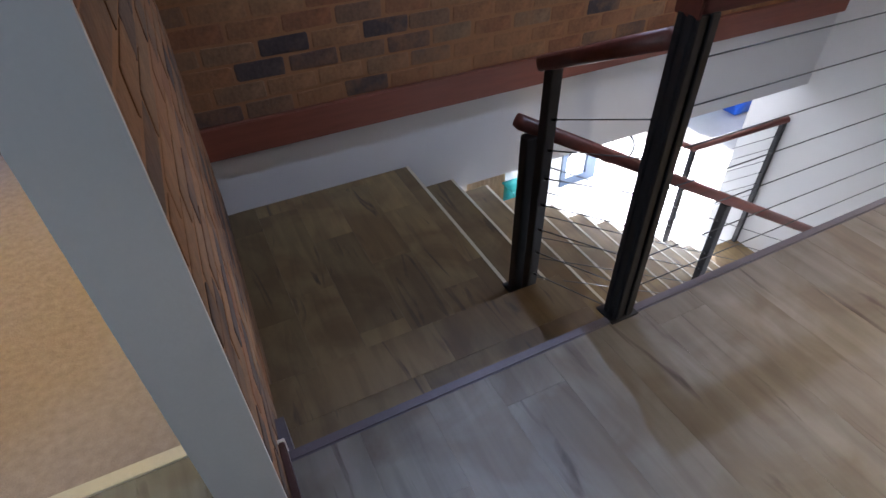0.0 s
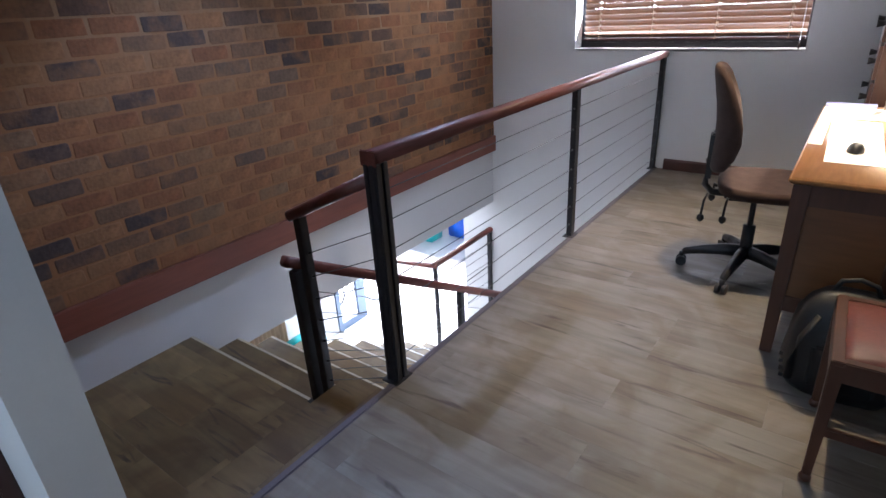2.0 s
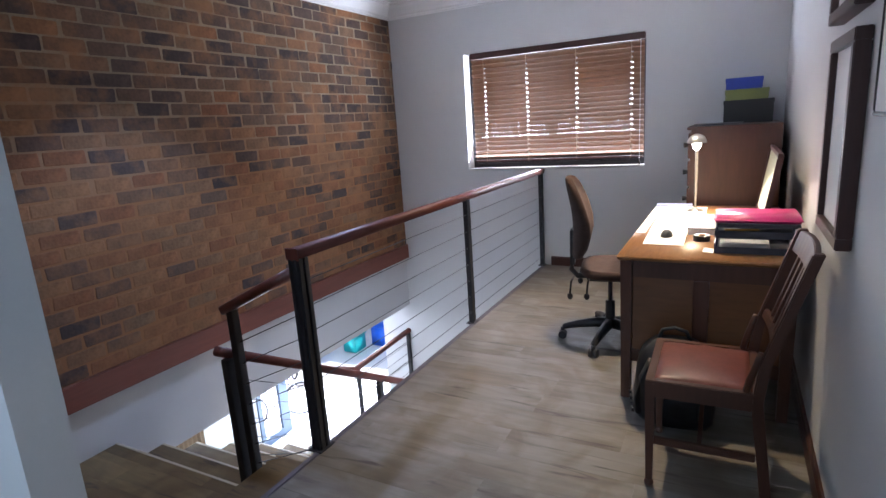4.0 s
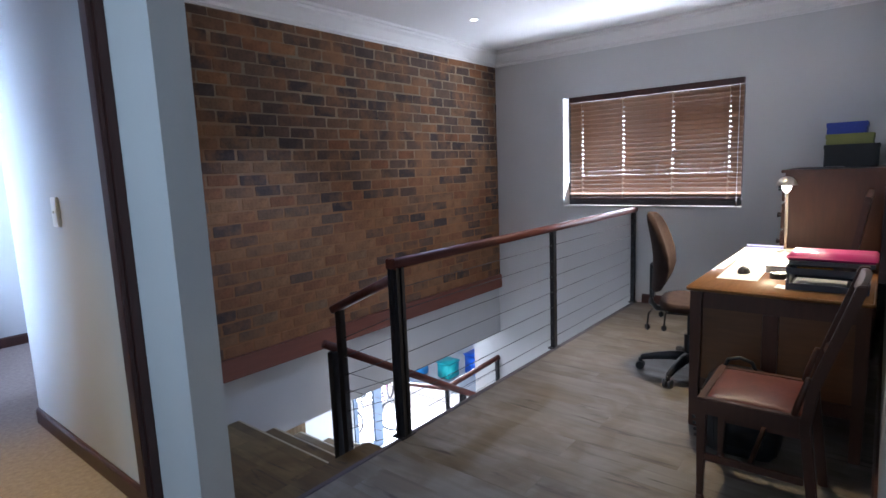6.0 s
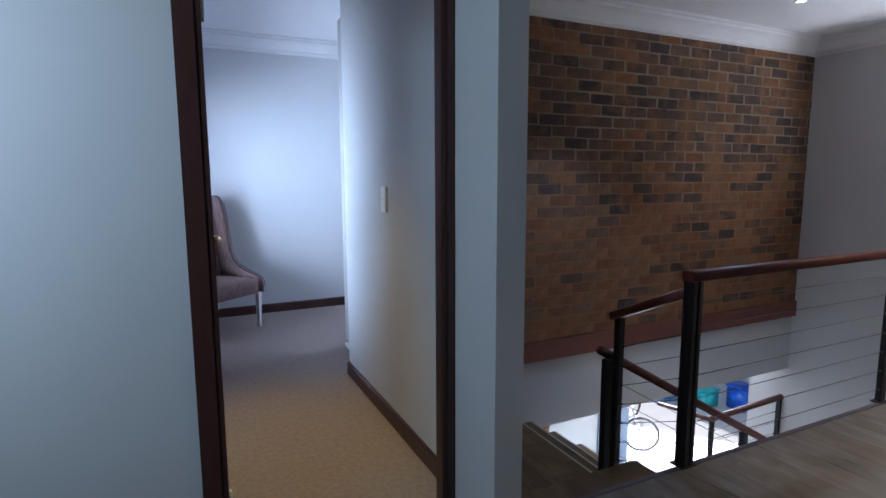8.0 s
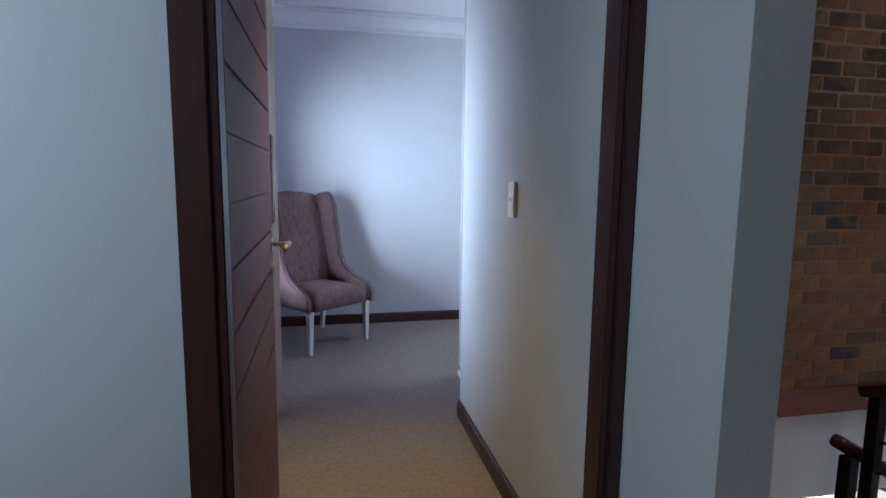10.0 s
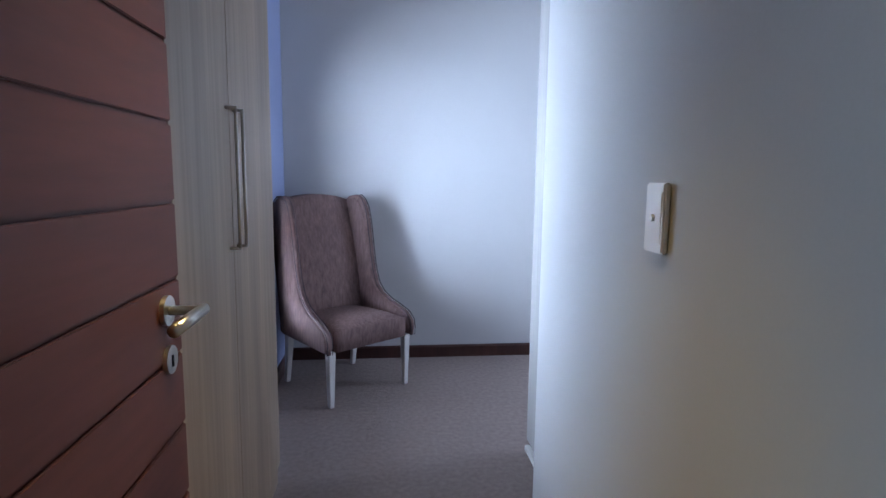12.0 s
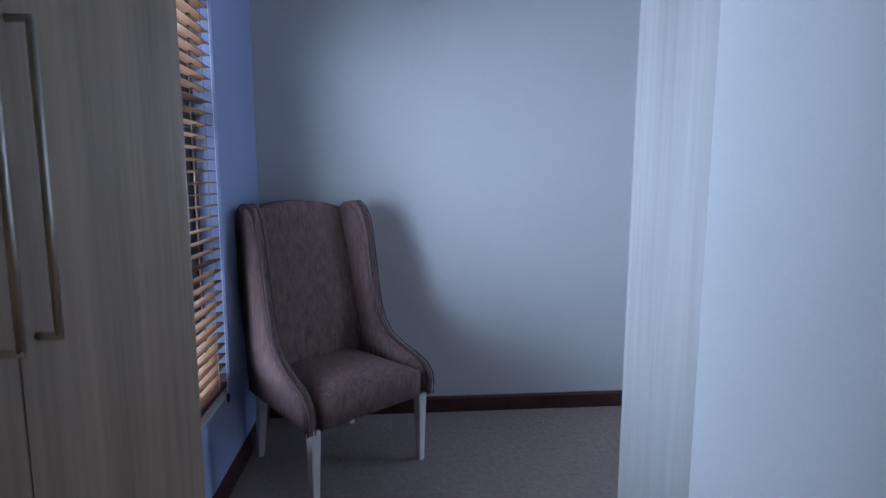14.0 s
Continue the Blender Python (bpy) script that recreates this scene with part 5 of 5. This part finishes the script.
for a, b in zip(rings, rings[1:]):
    for j in range(26):
        bm.faces.new((a[j], a[(j + 1) % 26], b[(j + 1) % 26], b[j]))
bm.faces.new(list(reversed(rings[0])))
bm.faces.new(rings[-1])
part("body", bm, NYLON, bag, "", True)
part("handle", tube(bmesh.new(), [(2.02, 0.08, 0.395), (2.02, 0.1, 0.44), (2.02, 0.15, 0.455), (2.02, 0.2, 0.44), (2.02, 0.22, 0.39)], 0.009, 8), NYLON, bag, "", True)
part("strap", tube(bmesh.new(), [(1.93, 0.24, 0.33), (1.905, 0.28, 0.24), (1.9, 0.29, 0.14), (1.925, 0.29, 0.05)], 0.014, 8, None, 0.4), NYLON, bag, "", True)
for k in range(4):
    part("buckle", boxes(((1.908, 0.305 + 0.004 * k, 0.06 + 0.03 * k), (1.914, 0.318 + 0.004 * k, 0.075 + 0.03 * k))), BLACKPL, bag, "small black buckle")
part("pocket", boxes(((1.905, 0.03, 0.05), (1.935, 0.24, 0.22))), NYLON, bag, "", True, 0.012)

# ---- lower room and patio, seen down the stairwell ----
gd = structure(new("garden_door"), "dark framed sliding glass door to the patio", "glass door")
BLUEFRAME = material("blue_grey_aluminium", (0.09, 0.13, 0.2), 0.4, metal=0.2, spread=0.1, bump=0.02)
part("frame_post", boxes(((4.1, 5.40, LOW), (4.17, 5.47, -0.6))), BLUEFRAME, gd)
part("frame_sill", boxes(((4.17, 5.41, LOW), (4.5, 5.46, LOW + 0.11))), BLUEFRAME, gd)
part("frame_post", boxes(((4.5, 5.41, LOW), (4.66, 5.46, -0.6))), BLUEFRAME, gd)
gp = part("pane", boxes(((4.17, 5.43, LOW + 0.11), (4.5, 5.436, -0.6))), GLASS, gd, "clear glass")
gp.visible_shadow = False
cur = thing("curtain", "beige floor-length curtain in the lower room", "curtain")
bm = bmesh.new()
n = 60
a = [bm.verts.new((2.72 + 0.5 * i / n, 5.36 + 0.03 * math.sin(i * 0.9), LOW + 0.01)) for i in range(n + 1)]
b = [bm.verts.new((2.72 + 0.5 * i / n, 5.36 + 0.022 * math.sin(i * 0.9 + 0.2), -0.62)) for i in range(n + 1)]
for i in range(n):
    bm.faces.new((a[i], a[i + 1], b[i + 1], b[i]))
bmesh.ops.solidify(bm, geom=bm.faces[:], thickness=0.006)
part("cloth", bm, material("beige_curtain", (0.5, 0.4, 0.28), 0.85, spread=0.1, scale=5, bump=0.05), cur, "", True)

TEAL = material("teal_plastic", (0.02, 0.42, 0.42), 0.4, bump=0.0)
RUBBER = material("bike_rubber", (0.05, 0.05, 0.055), 0.8, bump=0.0)
BIKEGREY = material("silver_bike_paint", (0.45, 0.46, 0.5), 0.35, metal=0.4, bump=0.0)


def bicycle(m, label, paint):
    ob = thing("bicycle", label, "bicycle", "bicycles on the patio")
    ob.matrix_world = m
    for x in (-0.38, 0.38):
        ringpts = [(x + 0.25 * math.cos(2 * math.pi * k / 28), 0, 0.27 + 0.25 * math.sin(2 * math.pi * k / 28)) for k in range(29)]
        wheel = part("wheel", tube(bmesh.new(), ringpts, 0.018, 6), RUBBER, ob, "", True)
        bm = bmesh.new()
        for k in range(10):
            t = math.pi * 2 * k / 10
            beam(bm, (x, 0, 0.27), (x + 0.24 * math.cos(t), 0, 0.27 + 0.24 * math.sin(t)), 0.004, 0.004, (0, 1, 0))
        part("spokes", bm, CHROME, wheel)
    bm = bmesh.new()
    for p, q in (((-0.38, 0, 0.27), (-0.02, 0, 0.25)), ((-0.38, 0, 0.27), (-0.12, 0, 0.60)), ((-0.02, 0, 0.25), (-0.13, 0, 0.66)), ((-0.02, 0, 0.25), (0.28, 0, 0.58)), ((-0.12, 0, 0.60), (0.27, 0, 0.64))):
        tube(bm, [p, q], 0.016, 8)
    part("frame", bm, paint, ob, "", True)
    part("fork", tube(bmesh.new(), [(0.38, 0, 0.27), (0.31, 0, 0.5), (0.26, 0, 0.74)], 0.014, 8), paint, ob, "", True)
    part("handlebar", tube(bmesh.new(), [(0.24, -0.25, 0.78), (0.27, -0.1, 0.75), (0.27, 0.1, 0.75), (0.24, 0.25, 0.78)], 0.012, 8), CHROME, ob, "", True)
    part("saddle", boxes(((-0.25, -0.06, 0.66), (-0.02, 0.06, 0.70))), BLACKPL, ob, "", True, 0.015)


bicycle(pose(4.75, 5.75, LOW, 0, -4, -40), "small child's bicycle leaning on the sunlit patio", BIKEGREY)
bicycle(pose(5.6, 6.3, LOW, 0, -5, 30), "pink and silver bicycle standing on the sunlit patio", material("pink_bike_paint", (0.5, 0.2, 0.3), 0.4, bump=0.0))


def crate(label, mat, x, y, w, d, h):
    ob = thing("plastic_crate", label, "crate")
    part("tub", boxes(((x, y, LOW), (x + w, y + d, LOW + h))), mat, ob, "", True, 0.02)
    part("lid", boxes(((x - 0.015, y - 0.015, LOW + h), (x + w + 0.015, y + d + 0.015, LOW + h + 0.03))), mat, ob, "", True, 0.01)


crate("teal plastic box standing on the patio", TEAL, 7.2, 6.15, 0.35, 0.3, 0.3)
crate("teal plastic bin standing in the lower room", TEAL, 3.17, 5.08, 0.24, 0.22, 0.4)
crate("blue plastic box at the edge of the patio", material("blue_plastic", (0.01, 0.1, 0.55), 0.4, bump=0.0), 7.65, 5.75, 0.35, 0.35, 0.4)
crate("light blue plastic box at the edge of the patio", material("sky_blue_plastic", (0.03, 0.28, 0.65), 0.4, bump=0.0), 6.9, 6.75, 0.4, 0.4, 0.35)


# ---- floor planks, treads and bricks ----
def pieces(parent, name, mat, cells, kind=""):
    """cells: (size, place) rows; pieces of one size share their mesh."""
    cache = {}
    for (w, d, h), (x, y, z) in cells:
        key = (round(w, 3), round(d, 3), round(h, 3))
        if key not in cache:
            bm = boxes(((0, 0, 0), (w, d, h)))
            bmesh.ops.bevel(bm, geom=[e for e in bm.edges if abs(e.verts[0].co.z - h) < 1e-6 and abs(e.verts[1].co.z - h) < 1e-6], offset=0.0004, segments=1, affect="EDGES")
            me = bpy.data.meshes.new(name)
            bm.to_mesh(me)
            bm.free()
            me.materials.append(mat)
            cache[key] = me
        o = new(name, cache[key])
        o.parent, o.location = parent, (x, y, z)


def plank_floor(parent, x0, x1, y0, y1, z, mat, width=0.19, length=1.25, along="y", name="plank", thick=0.012):
    cells = []
    rng = random.Random(7)
    a0, a1, b0, b1 = (x0, x1, y0, y1) if along == "y" else (y0, y1, x0, x1)
    a = a0
    while a < a1 - 0.01:
        w = min(width, a1 - a)
        b = b0 - rng.random() * length
        while b < b1 - 0.01:
            s, e = max(b, b0), min(b + length, b1)
            if e - s > 0.02:
                if along == "y":
                    cells.append(((w - 0.0003, e - s - 0.0003, thick), (a, s, z - thick)))
                else:
                    cells.append(((e - s - 0.0003, w - 0.0003, thick), (s, a, z - thick)))
            b += length
        a += width
    pieces(parent, name, mat, cells)


boards = structure(new("laminate_floor"), "weathered grey-brown laminate plank floor of the landing", "floor")
plank_floor(boards, -0.06, 4.6, -0.385, 1.553, 0.0, FLOORWOOD)
plank_floor(boards, -2.3, -0.06, -2.2, 1.685, 0.0, FLOORWOOD)
plank_floor(boards, -0.06, 0.118, 1.553, 1.685, 0.0, FLOORWOOD)
quarter = structure(new("quarter_landing"), "weathered plank quarter landing of the stair", "floor")
plank_floor(quarter, 0.118, NOSE_X, 1.95, 3.2, -0.34, STAIRWOOD, 0.19, 0.62)
plank_floor(quarter, 0.118, NOSE_X + 0.1, 1.575, 1.95, -0.17, STAIRWOOD, 0.188, 0.7, "x")
part("riser", boxes(((0.118, 1.935, -0.35), (NOSE_X + 0.1, 1.95, -0.182)), ((NOSE_X + 0.085, 1.58, -0.5), (NOSE_X + 0.1, 1.934, -0.182))), STAIRWOOD, quarter)


def brick_cells(u0, u1, v0, v1, seed):
    rng = random.Random(seed)
    pitch, course, rows = 0.232, 0.0855, []
    k, v = 0, v0
    while v + 0.02 < v1:
        h = min(0.0745, v1 - v)
        u = u0 - (0.116 if k % 2 else 0.0)
        while u < u1 - 0.01:
            s, e = max(u, u0), min(u + 0.222, u1)
            if e - s > 0.03:
                rows.append((s + rng.choice((0, 0.003, 0.006)), v + rng.choice((-0.003, 0, 0, 0.003)), e - s - rng.choice((0.002, 0.006, 0.012)), h - rng.choice((0, 0.002)), rng.choice((0.007, 0.008, 0.009))))
            u += pitch
        v += course
        k += 1
    return rows


def tumbled(bm, size, axis, rng):
    """One worn brick: an eight-sided face with uneven corners, set back a little along its rim."""
    w, h, d = size
    c = rng.uniform(0.004, 0.009)
    ring = [(c, 0), (w - c, 0), (w, c), (w, h - c), (w - c, h), (c, h), (0, h - c), (0, c)]
    ring = [(u + rng.uniform(-0.003, 0.003), v + rng.uniform(-0.003, 0.003)) for u, v in ring]
    put = (lambda u, v, e: (u, -e, v)) if axis == "y" else (lambda u, v, e: (e, u, v))
    layers = []
    for inset, depth in ((0.0, 0.0), (0.0, d - 0.001), (0.005, d)):
        layers.append([bm.verts.new(put(u + (inset if u < w / 2 else -inset), v + (inset if v < h / 2 else -inset), depth)) for u, v in ring])
    for a, b in zip(layers, layers[1:]):
        for k in range(8):
            bm.faces.new((a[k], a[(k + 1) % 8], b[(k + 1) % 8], b[k]))
    bm.faces.new(layers[-1])
    return bm


def brick_facing(name, label, rows, axis, plane, split, mortar, flashed):
    """The bricks within split are parts, the rest is joined; flashed(u, v) is the share of dark ones."""
    ob = structure(new(name), label, "brick wall")
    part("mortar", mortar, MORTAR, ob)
    rng = random.Random(11)
    cache, rest, count = {}, (bmesh.new(), bmesh.new()), 0
    for u, v, w, h, d in rows:
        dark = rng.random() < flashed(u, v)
        at = (u, plane, v) if axis == "y" else (plane, u, v)
        if split(u) and count < 300:
            count += 1
            key = (round(w, 3), round(h, 3), round(d, 3), dark, rng.randrange(3))
            if key not in cache:
                bm = tumbled(bmesh.new(), (w, h, d), axis, rng)
                bmesh.ops.recalc_face_normals(bm, faces=bm.faces)
                me = bpy.data.meshes.new("brick")
                bm.to_mesh(me)
                bm.free()
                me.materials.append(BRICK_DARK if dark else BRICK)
                cache[key] = me
            o = new("brick", cache[key])
            o.parent, o.location = ob, at
        else:
            one = tumbled(bmesh.new(), (w, h, d), axis, rng)
            bmesh.ops.translate(one, verts=one.verts, vec=at)
            me = bpy.data.meshes.new("piece")
            one.to_mesh(me)
            one.free()
            rest[dark].from_mesh(me)
            bpy.data.meshes.remove(me)
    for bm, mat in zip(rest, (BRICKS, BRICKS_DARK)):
        if bm.verts:
            part("bricks", bm, mat, ob)["kind"] = "stuff"
    return ob


def dark_share(u, v):
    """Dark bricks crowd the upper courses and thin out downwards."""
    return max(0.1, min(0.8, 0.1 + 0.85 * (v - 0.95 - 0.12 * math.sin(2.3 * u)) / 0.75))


BF = 3.188
brick_facing("brick_wall_stair", "orange-brown face brick wall with dark flashed bricks and pale mortar", brick_cells(0.157, 4.597, 0.142, 2.505, 3), "y", BF, lambda u: u < 2.62, boxes(((0.158, BF - 0.006, 0.14), (4.598, 3.199, 2.506))), dark_share)
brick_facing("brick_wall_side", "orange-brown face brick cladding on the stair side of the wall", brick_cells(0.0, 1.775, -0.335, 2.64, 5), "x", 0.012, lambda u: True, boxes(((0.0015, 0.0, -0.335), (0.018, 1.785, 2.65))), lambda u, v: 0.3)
bpy.data.objects["brick_wall_side"].matrix_world = pose(0.0995, 1.402, 0, 0, 0, -1.9)
structure(link("brick_base_plank", boxes(((0.15, 3.158, -0.018), (4.6, 3.199, 0.138))), BANDWOOD, None, "", False, 0.004), "red-brown wooden plank along the foot of the brick wall", "trim")
foot = structure(link("baseboard_pier", boxes(((0.1245, 1.404, 0.001), (0.142, 1.578, 0.062))), DARKWOOD, None, "", False, 0.003), "short dark wooden skirting at the foot of the brick return", "skirting")
part("end_cap", boxes(((0.1225, 1.578, 0.006), (0.144, 1.584, 0.066))), WHITEPL, foot, "small white end cap", False, 0.002)
